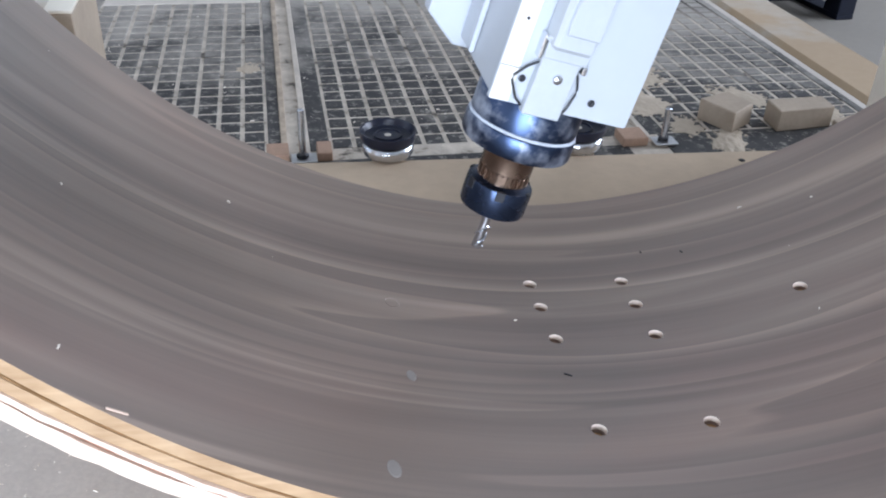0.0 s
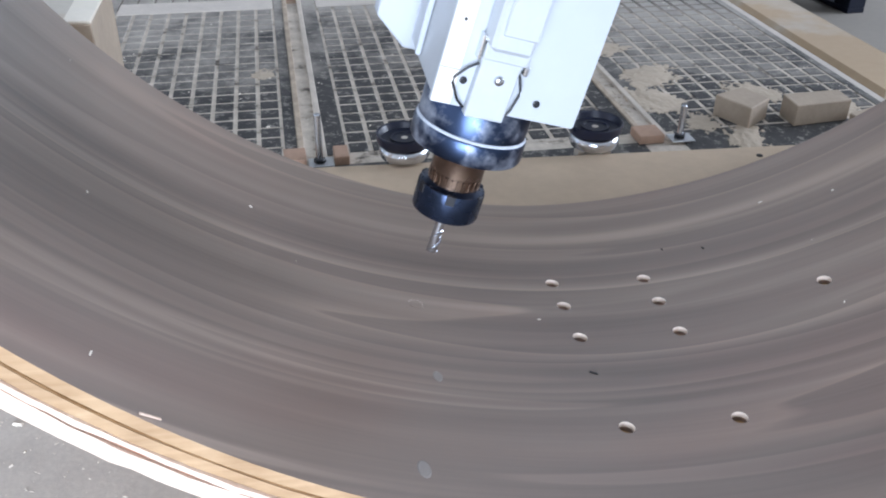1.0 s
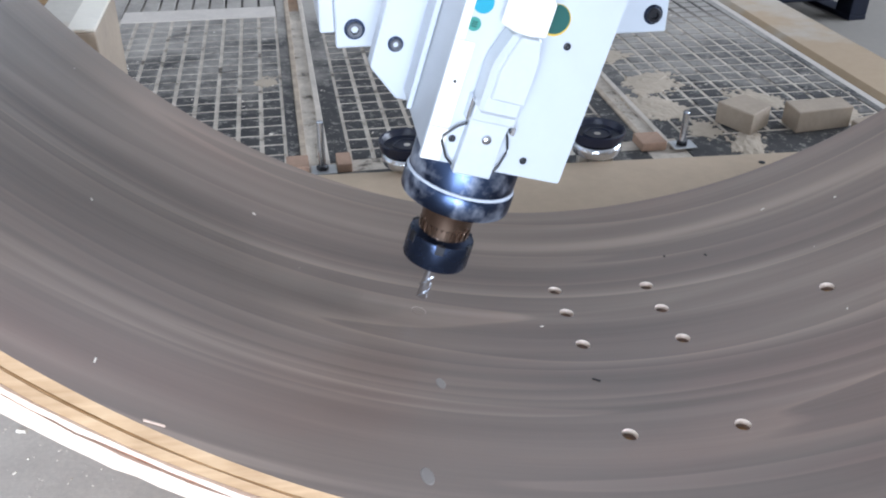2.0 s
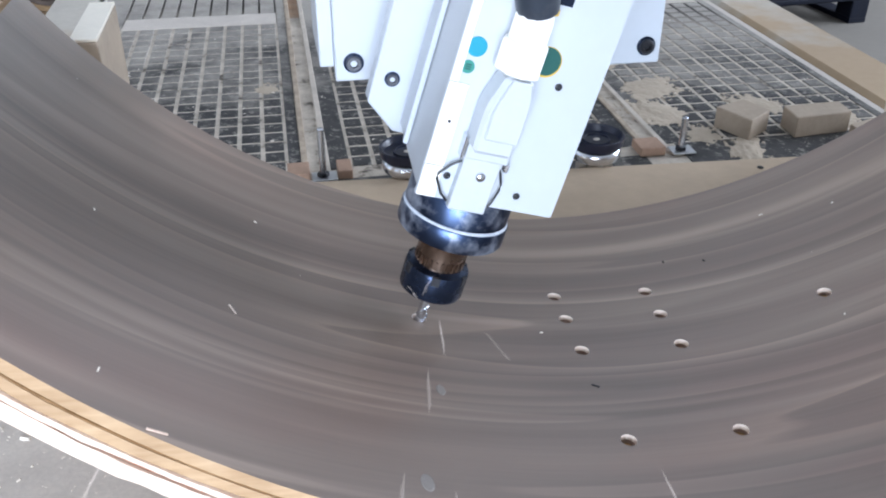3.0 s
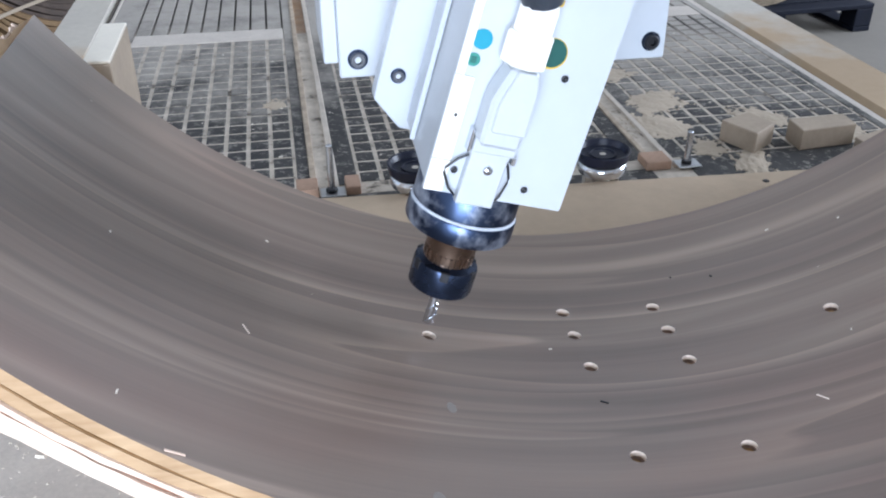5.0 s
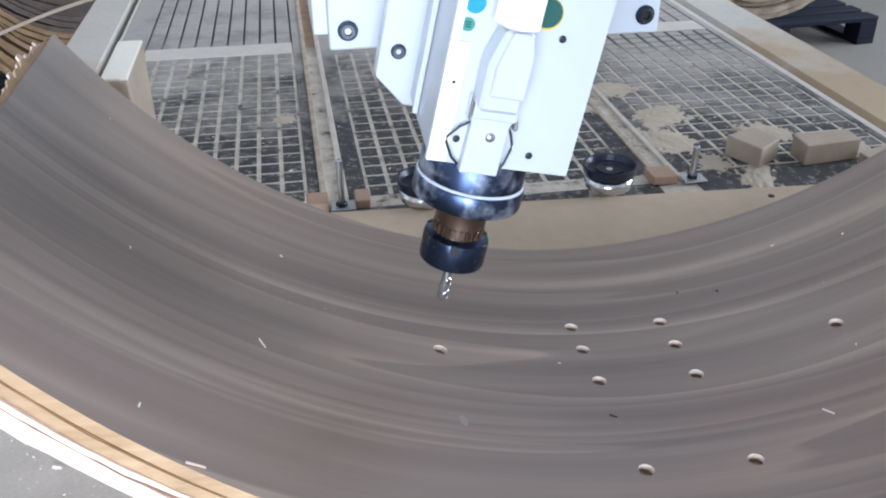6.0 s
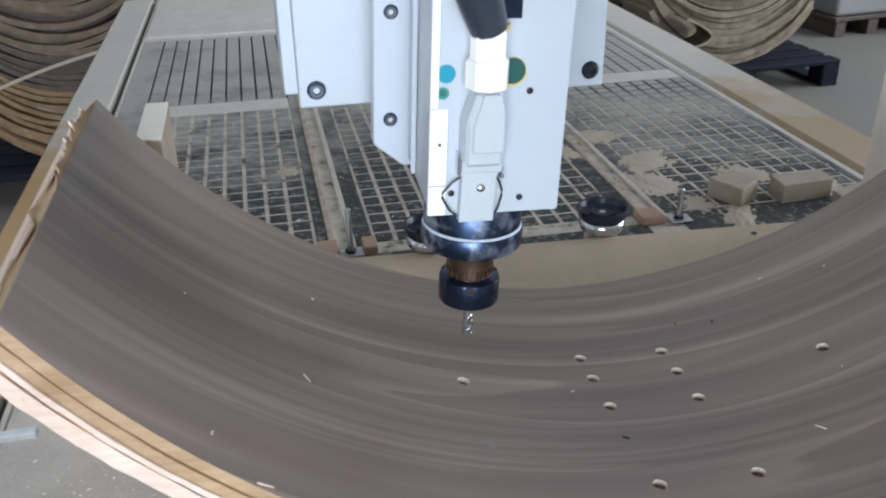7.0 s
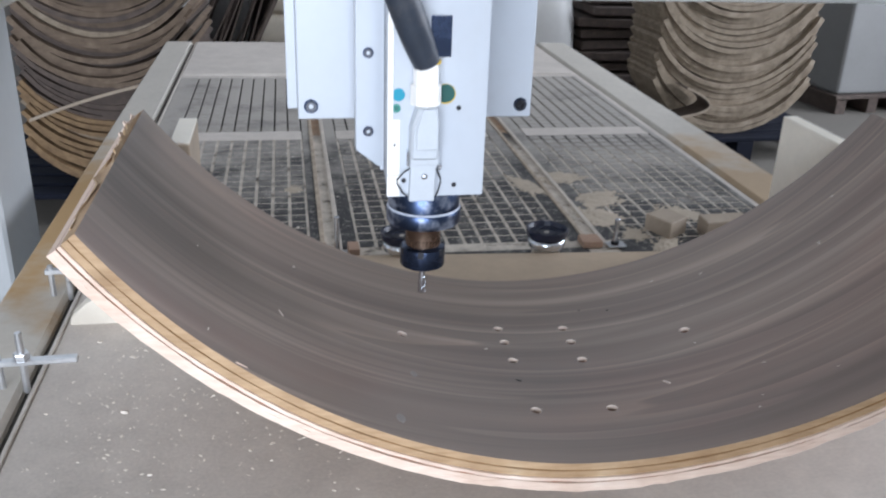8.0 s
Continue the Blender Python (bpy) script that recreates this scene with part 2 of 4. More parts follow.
def flange_steel(nt, b):
    """Dark turned steel with pale dust caught on it."""
    v = where(nt, local=True)
    n = noisy(nt, v, 38, 6, 0.62)
    d = ramp(nt, n, [(0.5, (0, 0, 0)), (0.72, (0.6,) * 3)])
    c = mix(nt, d, (0.05, 0.075, 0.14), (0.6, 0.64, 0.7))
    nt.links.new(c, b.inputs["Base Color"])
    m = nt.nodes.new("ShaderNodeMapRange")
    m.inputs[3].default_value, m.inputs[4].default_value = 1.0, 0.05
    nt.links.new(d, m.inputs[0])
    nt.links.new(m.outputs[0], b.inputs["Metallic"])
    r = nt.nodes.new("ShaderNodeMapRange")
    r.inputs[3].default_value, r.inputs[4].default_value = 0.31, 0.8
    nt.links.new(d, r.inputs[0])
    nt.links.new(r.outputs[0], b.inputs["Roughness"])


M_FLANGE = mat("dusty_flange_steel", flange_steel)
M_RINGDUST = simple("pale_dust_line", (0.46, 0.5, 0.57), 0.8, 0.0, 0.2, 120, 0.2, local=True)
M_WHITE = simple("white_enamel", (0.47, 0.51, 0.56), 0.36, 0.0, 0.025, 14, 0.02, 0.06, local=True)
M_PLASTIC = simple("white_plastic", (0.82, 0.81, 0.78), 0.4, 0.0, 0.03, 30, 0.03, local=True)
M_GREYCAST = simple("grey_cast_housing", (0.5, 0.54, 0.58), 0.38, 0.15, 0.05, 40, 0.05, local=True)
M_BLUE = simple("blue_sticker", (0.0, 0.25, 0.36), 0.6, var=0.04, local=True)
M_GREEN = simple("green_sticker", (0.0, 0.07, 0.06), 0.55, var=0.06, local=True)
M_TEAL = simple("teal_sticker", (0.03, 0.23, 0.19), 0.45, var=0.08, local=True)
M_YELLOW = simple("yellow_ring", (0.62, 0.42, 0.05), 0.5, local=True)
M_CONCRETE = simple("dusty_concrete", (0.14, 0.127, 0.108), 0.75, 0.0, 0.1, 3.5, 0.1)
M_WALL = simple("limewashed_wall", (0.46, 0.455, 0.44), 0.85, 0.0, 0.06, 2.0, 0.08)
M_CEIL = simple("painted_roof_sheet", (0.6, 0.61, 0.62), 0.7, 0.0, 0.05, 2.0, 0.05)
M_PALLET = simple("dark_blue_plastic", (0.005, 0.007, 0.015), 0.75, 0.0, 0.2, 25, 0.06)
M_PALLET.node_tree.nodes["Principled BSDF"].inputs["Specular IOR Level"].default_value = 0.2
M_STACK_R = ply("bent_ply_pale", (0.17, 0.125, 0.083), (0.28, 0.22, 0.155), (0.38, 0.31, 0.235))
M_STACK_L = ply("bent_ply_brown", (0.085, 0.055, 0.036), (0.145, 0.1, 0.066), (0.22, 0.16, 0.11))
M_STACK_O = ply("bent_ply_ochre", (0.13, 0.075, 0.035), (0.22, 0.135, 0.065), (0.32, 0.21, 0.11))
M_STACK_D = ply("bent_ply_dark", (0.05, 0.036, 0.03), (0.085, 0.06, 0.048), (0.13, 0.095, 0.075))
M_SACK = simple("cream_sack_cloth", (0.6, 0.54, 0.44), 0.85, 0.0, 0.1, 14, 0.3)
M_GREYBOX = simple("grey_board_box", (0.3, 0.29, 0.28), 0.8, 0.0, 0.12, 8, 0.1)
M_WRAP = simple("white_wrapped_goods", (0.24, 0.24, 0.235), 0.45, 0.0, 0.06, 6, 0.15)
M_CHIP = simple("pale_wood_chips", (0.76, 0.69, 0.6), 0.8, 0.0, 0.2, 60)
M_DUST = simple("sawdust_heap", (0.46, 0.385, 0.3), 0.95, 0.0, 0.12, 35, 0.5)
# Gantry enamel darkened for the left column; its dimness is put into the colour.
M_GREYCOL = simple("dimmed_gantry_enamel", (0.36, 0.375, 0.38), 0.45, 0.0, 0.06, 8, 0.03, 0.1)
M_GANTRY = simple("gantry_enamel", (0.72, 0.76, 0.78), 0.4, 0.0, 0.04, 8, 0.03)


# ---- small building tools ----
def part(name, bm, material, parent=None, label="", smooth=False, m=None):
    """Links a bmesh as one mesh object, under a thing or a part."""
    me = bpy.data.meshes.new(name)
    bmesh.ops.recalc_face_normals(bm, faces=bm.faces)
    if smooth:
        for f in bm.faces:
            f.smooth = True
    bm.to_mesh(me)
    bm.free()
    for one in material if isinstance(material, list) else [material]:
        me.materials.append(one)
    if smooth:
        me.set_sharp_from_angle(angle=radians(38))
    ob = new(name, me)
    if m is not None:
        ob.matrix_basis = m
    if parent is not None:
        ob.parent = parent
    if label:
        tagged(ob, label)
    return ob


def thing(name, loc, label, category, group="", kind=""):
    ob = new(name)
    ob.empty_display_size = 0.05
    ob.matrix_basis = loc if isinstance(loc, Matrix) else Matrix.Translation(loc)
    return tagged(ob, label, category, group, kind)


def box(x0, x1, y0, y1, z0, z1, bevel=0.0, bm=None, seg=1):
    own = bm is None
    bm = bm or bmesh.new()
    r = bmesh.ops.create_cube(bm, size=1)
    vs = r["verts"]
    for v in vs:
        v.co = Vector(((x0 + x1) / 2 + v.co.x * (x1 - x0), (y0 + y1) / 2 + v.co.y * (y1 - y0), (z0 + z1) / 2 + v.co.z * (z1 - z0)))
    if bevel:
        es = {e for v in vs for e in v.link_edges}
        bmesh.ops.bevel(bm, geom=list(es), offset=bevel, segments=seg, affect="EDGES", profile=0.6)
    return bm


def lathe(profile, seg=40, bm=None, m=None):
    """A turned solid from (radius, height) pairs, from bottom to top."""
    bm = bm or bmesh.new()
    rings = []
    for r, z in profile:
        if r < 1e-5:
            p = Vector((0, 0, z))
            rings.append([bm.verts.new(m @ p if m else p)])
        else:
            ring = []
            for i in range(seg):
                p = Vector((r * math.cos(2 * math.pi * i / seg), r * math.sin(2 * math.pi * i / seg), z))
                ring.append(bm.verts.new(m @ p if m else p))
            rings.append(ring)
    for a, b in zip(rings, rings[1:]):
        for i in range(seg):
            j = (i + 1) % seg
            if len(a) == 1 and len(b) == 1:
                continue
            if len(a) == 1:
                bm.faces.new((a[0], b[i], b[j]))
            elif len(b) == 1:
                bm.faces.new((a[i], a[j], b[0]))
            else:
                bm.faces.new((a[i], a[j], b[j], b[i]))
    for ring in (rings[0], rings[-1]):
        if len(ring) > 2:
            bm.faces.new(ring)
    return bm


def rod(a, b, r, seg=14, bm=None):
    """A round bar from a to b."""
    a, b = Vector(a), Vector(b)
    m = Matrix.Translation(a) @ (b - a).to_track_quat("Z", "Y").to_matrix().to_4x4()
    h = (b - a).length
    c = min(r * 0.25, h * 0.2)
    return lathe([(r - c, 0), (r, c), (r, h - c), (r - c, h)], seg, bm, m)


def prism(outline, y0, y1, bevel=0.0):
    """An outline in x and z, given a depth along y."""
    bm = bmesh.new()
    vs = [bm.verts.new((x, y0, z)) for x, z in outline]
    f = bm.faces.new(vs)
    r = bmesh.ops.extrude_face_region(bm, geom=[f])
    for v in (g for g in r["geom"] if isinstance(g, bmesh.types.BMVert)):
        v.co.y = y1
    if bevel:
        bmesh.ops.bevel(bm, geom=list(bm.edges), offset=bevel, segments=1, affect="EDGES")
    return bm


def tube(points, r, seg=16):
    """A hose through points."""
    bm = bmesh.new()
    pts = [Vector(p) for p in points]
    rings = []
    for i, p in enumerate(pts):
        d = (pts[min(i + 1, len(pts) - 1)] - pts[max(i - 1, 0)]).normalized()
        q = d.to_track_quat("Z", "Y").to_matrix()
        rr = r[i] if isinstance(r, list) else r
        rings.append([bm.verts.new(p + q @ Vector((rr * math.cos(2 * math.pi * k / seg), rr * math.sin(2 * math.pi * k / seg), 0))) for k in range(seg)])
    for a, b in zip(rings, rings[1:]):
        for k in range(seg):
            bm.faces.new((a[k], a[(k + 1) % seg], b[(k + 1) % seg], b[k]))
    bm.faces.new(rings[0])
    bm.faces.new(rings[-1])
    return bm


# ---- hall ----
X0, X1, Y0, Y1, Z1 = -5.0, 7.0, -6.0, 9.0, 4.2
tagged(part("floor", box(X0 - 0.2, X1 + 0.2, Y0 - 0.2, Y1 + 0.2, FLOOR - 0.2, FLOOR), M_CONCRETE), "dusty grey concrete workshop floor", "floor", kind="structure")
# Unseen roof; its long opening is added for the overhead fill lamp.
bm = box(X0 - 0.2, X1 + 0.2, Y0 - 0.2, 1.9, Z1, Z1 + 0.15)
box(X0 - 0.2, X1 + 0.2, 7.1, Y1 + 0.2, Z1, Z1 + 0.15, bm=bm)
box(X0 - 0.2, 2.4, 1.9, 7.1, Z1, Z1 + 0.15, bm=bm)
box(6.2, X1 + 0.2, 1.9, 7.1, Z1, Z1 + 0.15, bm=bm)
tagged(part("ceiling", bm, M_CEIL), "pale unseen sheet roof with one long opening added for the overhead fill", "ceiling", kind="structure")


def wall_x(name, x0, x1, gaps, label):
    """A wall across x with openings (y0, y1, z0, z1)."""
    bm = bmesh.new()
    y = Y0
    for a, b, c, d in gaps:
        box(x0, x1, y, a, FLOOR, Z1, bm=bm)
        box(x0, x1, a, b, FLOOR, c, bm=bm) if c > FLOOR else None
        box(x0, x1, a, b, d, Z1, bm=bm)
        y = b
    box(x0, x1, y, Y1, FLOOR, Z1, bm=bm)
    return tagged(part(name, bm, M_WALL), label, "wall", kind="structure")


wall_x("wall_west", X0 - 0.2, X0, [(-3.0, 1.8, 0.0, 2.7), (6.6, 8.6, -0.3, 2.6)], "pale limewashed workshop wall with window openings")
# The east wall's opening is added only to hold the fill lamp.
wall_x("wall_east", X1, X1 + 0.2, [(-0.9, 4.1, 0.55, 3.25)], "pale limewashed workshop wall with a long opening added for the fill lamp")
bm = box(X0, -3.45, Y0 - 0.2, Y0, FLOOR, Z1)
box(0.45, X1, Y0 - 0.2, Y0, FLOOR, Z1, bm=bm)
box(-3.45, 0.45, Y0 - 0.2, Y0, 2.4, Z1, bm=bm)
tagged(part("wall_south", bm, M_WALL), "pale workshop wall with a wide open doorway", "wall", kind="structure")
bm = box(X0, -4.2, Y1, Y1 + 0.2, FLOOR, Z1)
box(-2.2, X1, Y1, Y1 + 0.2, FLOOR, Z1, bm=bm)
box(-4.2, -2.2, Y1, Y1 + 0.2, FLOOR, -0.3, bm=bm)
box(-4.2, -2.2, Y1, Y1 + 0.2, 2.6, Z1, bm=bm)
tagged(part("wall_north", bm, M_WALL), "pale limewashed end wall of the workshop with a window opening", "wall", kind="structure")

# Unseen wall, added to keep doorway light off the table's right side.
tagged(part("light_blocking_wall", box(-0.12, X1, -1.3, -1.12, FLOOR, 2.6), M_WALL), "plain pale unseen wall added to block light from the table's right side", "wall", kind="structure")


# ---- machine table ----
table = thing("machine_table", (0, 0, 0), "long woodworking router table with grooved dark top and pale margins", "machine table")
part("bed", box(-0.66, 0.7, -1.08, 2.14, -0.3, -0.03, 0.01), M_GANTRY, table, "pale enamelled steel bed")
for sx in (-0.58, 0.6):
    for sy in (-0.95, 0.4, 2.0):
        part("leg", box(sx - 0.06, sx + 0.06, sy - 0.06, sy + 0.06, FLOOR, -0.3, 0.008), M_GANTRY, table)
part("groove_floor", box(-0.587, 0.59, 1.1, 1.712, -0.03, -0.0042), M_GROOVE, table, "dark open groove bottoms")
part("groove_floor", box(-0.587, 0.59, 0.36, 1.0995, -0.03, -0.0011), M_GROOVE, table, "groove bottoms packed with pale sawdust")
part("spoil_panel", box(-0.587, 0.59, -1.08, 0.36, -0.03, 0.0, 0.002), M_DECK, table, "dusty grey smooth table top")
part("end_panel", box(-0.587, 0.59, 1.742, 2.258, -0.03, 0.004, 0.003), M_DECK, table, "smooth dusty end board")
part("end_strip", box(-0.587, 0.59, 1.7125, 1.7395, -0.03, -0.0006, 0.001), M_DECK, table, "narrow dusty strip before the end board")
part("margin", box(-0.693, -0.604, -1.08, 2.28, -0.06, 0.002, 0.006), M_EDGE, table, "pale margin stained with ochre sawdust")
part("margin", box(0.613, 0.725, -1.08, 2.27, -0.06, 0.002, 0.008), M_EDGE, table, "pale margin stained with ochre sawdust")
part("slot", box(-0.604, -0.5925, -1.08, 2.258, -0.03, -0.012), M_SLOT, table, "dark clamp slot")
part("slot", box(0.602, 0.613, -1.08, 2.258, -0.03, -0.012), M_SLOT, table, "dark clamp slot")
part("slot_lip", box(-0.5925, -0.5872, -1.08, 2.258, -0.03, 0.0025, 0.001), M_ALU, table)
part("slot_lip", box(0.5902, 0.602, -1.08, 2.258, -0.03, -0.0004), M_DECK, table)
# two clamp rails let into the top
for x in (-0.224, 0.222):
    part("rail", box(x - 0.0175, x - 0.0095, 0.40, 1.7115, -0.01, 0.0015, 0.001), M_RAILWOOD, table, "pale rail dusted with sawdust")
    part("rail", box(x + 0.009, x + 0.0175, 0.40, 1.7115, -0.01, 0.0025, 0.001), M_RAILPALE, table, "bright worn rail lip dusted with sawdust")
    part("rail_slot", box(x - 0.0093, x + 0.0088, 0.40, 1.7115, -0.02, -0.003), M_RAILDIRT, table, "brown sawdust packed in the rail")
# plain dark bands between the grooved fields
FIELDS = [(-0.5355, -0.259), (-0.180, 0.1765), (0.2675, 0.575)]
for x0, x1 in ((-0.587, -0.5375), (-0.2575, -0.2418), (-0.2062, -0.1815), (0.1785, 0.2042), (0.2398, 0.2655), (0.577, 0.59)):
    part("band", box(x0, x1, 0.43, 1.7115, -0.004, -0.0002, 0.0004), M_PHENOLIC, table, "dark facing strip under thin dust")
for x0, x1 in FIELDS:
    part("band", box(x0, x1, 1.07, 1.136, -0.004, 0.0, 0.0008), M_DECK, table, "dust-covered plain cross band")
part("band", box(-0.245, 0.2, 0.36, 0.402, -0.004, -0.0004, 0.0008), M_PHENOLIC, table, "dark facing strip under thin dust")
part("band", box(0.252, 0.59, 0.36, 0.430, -0.004, -0.0004, 0.0008), M_PHENOLIC, table, "dark facing strip under thin dust")


def pad_mesh(w, d):
    bm = box(-w / 2, w / 2, -d / 2, d / 2, -0.004, 0.0)
    top = [e for e in bm.edges if all(v.co.z > -0.001 for v in e.verts)]
    bmesh.ops.bevel(bm, geom=top, offset=0.0012, segments=1, affect="EDGES")
    me = bpy.data.meshes.new("pad")
    bm.to_mesh(me)
    bm.free()
    me.materials.append(M_PHENOLIC)
    return me


# ---- bent panel being drilled ----
CX, CZ, R = 0.005, 0.6595, 0.585
A0, A1 = radians(-52.0), radians(52.0)


def skew(a):
    """How far the panel's ends run off square, along y."""
    d = math.degrees(a)
    return 0.05 * (max(0.0, -d - 4) / 48) ** 1.35 - 0.010 * max(0.0, d - 8) / 44


def near_y(a):
    return -0.2655 + skew(a)


def far_y(a):
    return 0.129 + skew(a)


def on_panel(x):
    return math.asin((x - CX) / R)


HOLES = [(-0.05, -0.005), (-0.05, -0.0373), (-0.0501, -0.0787), (-0.0501, -0.1775), (0.0285, -0.0079), (0.0285, -0.0412), (0.029, -0.0817), (0.0295, -0.1795), (0.1564, -0.0619), (-0.1702, -0.0485)]


def at(a, y, r=R):
    return Vector((CX + r * math.sin(a), y, CZ - r * math.cos(a)))


panel = thing("bent_panel", (0, 0, 0), "curved walnut-veneered plywood panel lying as a trough on supports", "wood panel")


def drilled_shell(r0, r1, hole_r, depth):
    """The upper layer of the panel: a bent sheet with blind holes. Face 0 veneer, 1 edge, 2 upper hole wall, 3 darker
    lower wall and hole bottom.
    """
    bm = bmesh.new()
    half = 0.0085
    lines_a = sorted({round(on_panel(x) + s * half / R, 6) for x, _ in HOLES for s in (-1, 1)})
    lines_y = sorted({round(y + s * half, 6) for _, y in HOLES for s in (-1, 1)})
    aa = [A0 + (A1 - A0) * i / 84 for i in range(85)]
    aa = sorted([a for a in aa if all(abs(a - b) > 0.004 for b in lines_a)] + lines_a)
    # along y: fractions at the rim, true y between
    ys = sorted([v for v in [-0.2 + 0.02 * i for i in range(12)] if all(abs(v - b) > 0.004 for b in lines_y)] + lines_y)
    rows = [("near", 0.0), ("near", 0.006)] + [("y", v) for v in ys] + [("far", 0.0)]

    def yy(row, a):
        kind, v = row
        if kind == "near":
            return near_y(a) + v
        if kind == "far":
            return far_y(a)
        lo, hi = near_y(a) + 0.012, far_y(a) - 0.006
        return v + skew(a) * min(1.0, max(0.0, (abs(a) - 0.32) / 0.1)) if lo < v < hi else max(lo, min(hi, v))

    top = [[bm.verts.new(at(a, yy(row, a), r0)) for a in aa] for row in rows]
    open_cells = {}
    for hx, hy in HOLES:
        ha = on_panel(hx)
        i = min(range(len(aa)), key=lambda k: abs(aa[k] - (ha - half / R)))
        j = min(range(len(rows)), key=lambda k: abs(rows[k][1] - (hy - half)) if rows[k][0] == "y" else 9)
        i2 = min(range(len(aa)), key=lambda k: abs(aa[k] - (ha + half / R)))
        j2 = min(range(len(rows)), key=lambda k: abs(rows[k][1] - (hy + half)) if rows[k][0] == "y" else 9)
        open_cells[(hx, hy)] = (i, i2, j, j2)
    gone = {(i, j) for i0, i2, j0, j2 in open_cells.values() for i in range(i0, i2) for j in range(j0, j2)}
    for j in range(len(rows) - 1):
        for i in range(len(aa) - 1):
            if (i, j) not in gone:
                bm.faces.new((top[j][i], top[j][i + 1], top[j + 1][i + 1], top[j + 1][i])).material_index = 0
    for (hx, hy), (i0, i2, j0, j2) in open_cells.items():
        ha = on_panel(hx)
        loop = [top[j0][i] for i in range(i0, i2)] + [top[j][i2] for j in range(j0, j2)] + [top[j2][i] for i in range(i2, i0, -1)] + [top[j][i0] for j in range(j2, j0, -1)]
        n = 20
        rings = []
        for dr, rad in ((0.0, hole_r), (0.0004, hole_r - 0.0002), (0.0042, hole_r - 0.0002), (depth, hole_r - 0.0002)):
            rings.append([bm.verts.new(at(ha + rad * math.cos(2 * math.pi * k / n) / R, hy + rad * math.sin(2 * math.pi * k / n), r0 + dr)) for k in range(n)])
        edges = [bm.edges.get((loop[k], loop[(k + 1) % len(loop)])) or bm.edges.new((loop[k], loop[(k + 1) % len(loop)])) for k in range(len(loop))]
        edges += [bm.edges.new((rings[0][k], rings[0][(k + 1) % n])) for k in range(n)]
        for f in bmesh.ops.triangle_fill(bm, edges=edges, use_beauty=True)["geom"]:
            if isinstance(f, bmesh.types.BMFace):
                c = f.calc_center_median()
                if (c - at(ha, hy, r0)).length < hole_r * 0.8:
                    bm.faces.remove(f)
                else:
                    f.material_index = 0
        for a, b in zip(rings, rings[1:]):
            for k in range(n):
                bm.faces.new((a[k], a[(k + 1) % n], b[(k + 1) % n], b[k])).material_index = 3 if b is rings[-1] else 2
        bm.faces.new(rings[-1]).material_index = 3
    # rim and underside
    low = {}

    def under(v):
        if v not in low:
            a = math.atan2(v.co.x - CX, CZ - v.co.z)
            low[v] = bm.verts.new(at(a, v.co.y, r1))
        return low[v]

    rim = [top[0][i] for i in range(len(aa))] + [top[j][-1] for j in range(1, len(rows))] + [top[-1][i] for i in range(len(aa) - 2, -1, -1)] + [top[j][0] for j in range(len(rows) - 2, 0, -1)]
    for k in range(len(rim)):
        a, b = rim[k], rim[(k + 1) % len(rim)]
        bm.faces.new((a, b, under(b), under(a))).material_index = 1
    return bm


def shell(r0, r1, out_near=0.0, rough=0.0, a0=A0, a1=A1, n=90, seed=1, ends=0.0):
    """A plain bent layer between two radii, its near rim uneven."""
    bm = bmesh.new()
    rnd = random.Random(seed)
    cols = []
    for i in range(n + 1):
        a = a0 + (a1 - a0) * i / n
        j = rnd.uniform(-rough, rough) + rough * math.sin(a * 23 + seed)
        ny, fy = near_y(a) - out_near + j, far_y(a)
        cols.append([bm.verts.new(at(a, ny, r0)), bm.verts.new(at(a, fy, r0)), bm.verts.new(at(a, fy, r1)), bm.verts.new(at(a, ny + rnd.uniform(-rough, rough), r1))])
    for p, q in zip(cols, cols[1:]):
        for k in range(4):
            bm.faces.new((p[k], q[k], q[(k + 1) % 4], p[(k + 1) % 4]))
    bm.faces.new(cols[0])
    bm.faces.new(cols[-1])
    return bm


upper = part("face_ply", drilled_shell(R, R + 0.0073, 0.0056, 0.0074), [M_VENEER, M_TAN, M_FRESH, M_PIT], panel, "walnut veneer face with drilled blind holes", smooth=True)
part("glue_line", shell(R + 0.0073, R + 0.0079, 0.0004, 0.0004, seed=8), M_OCHRE, panel, "brown glue line")
part("ply_layer", shell(R + 0.0079, R + 0.0145, 0.0014, 0.0003, seed=2), M_TAN, panel, "tan plywood layer")
part("ply_layer", shell(R + 0.0145, R + 0.0178, 0.0035, 0.0005, seed=3), M_PALE, panel, "pale plywood layer")
part("glue_line", shell(R + 0.0178, R + 0.0191, 0.0018, 0.0006, seed=4), M_GLUE, panel, "dark red-brown glue line")
part("ply_layer", shell(R + 0.0191, R + 0.0235, 0.0036, 0.0005, seed=6), M_PALE, panel, "pale plywood layer")
part("ply_layer", shell(R + 0.0235, R + 0.029, 0.003, 0.0006, seed=5), M_PALE, panel, "pale plywood layer")

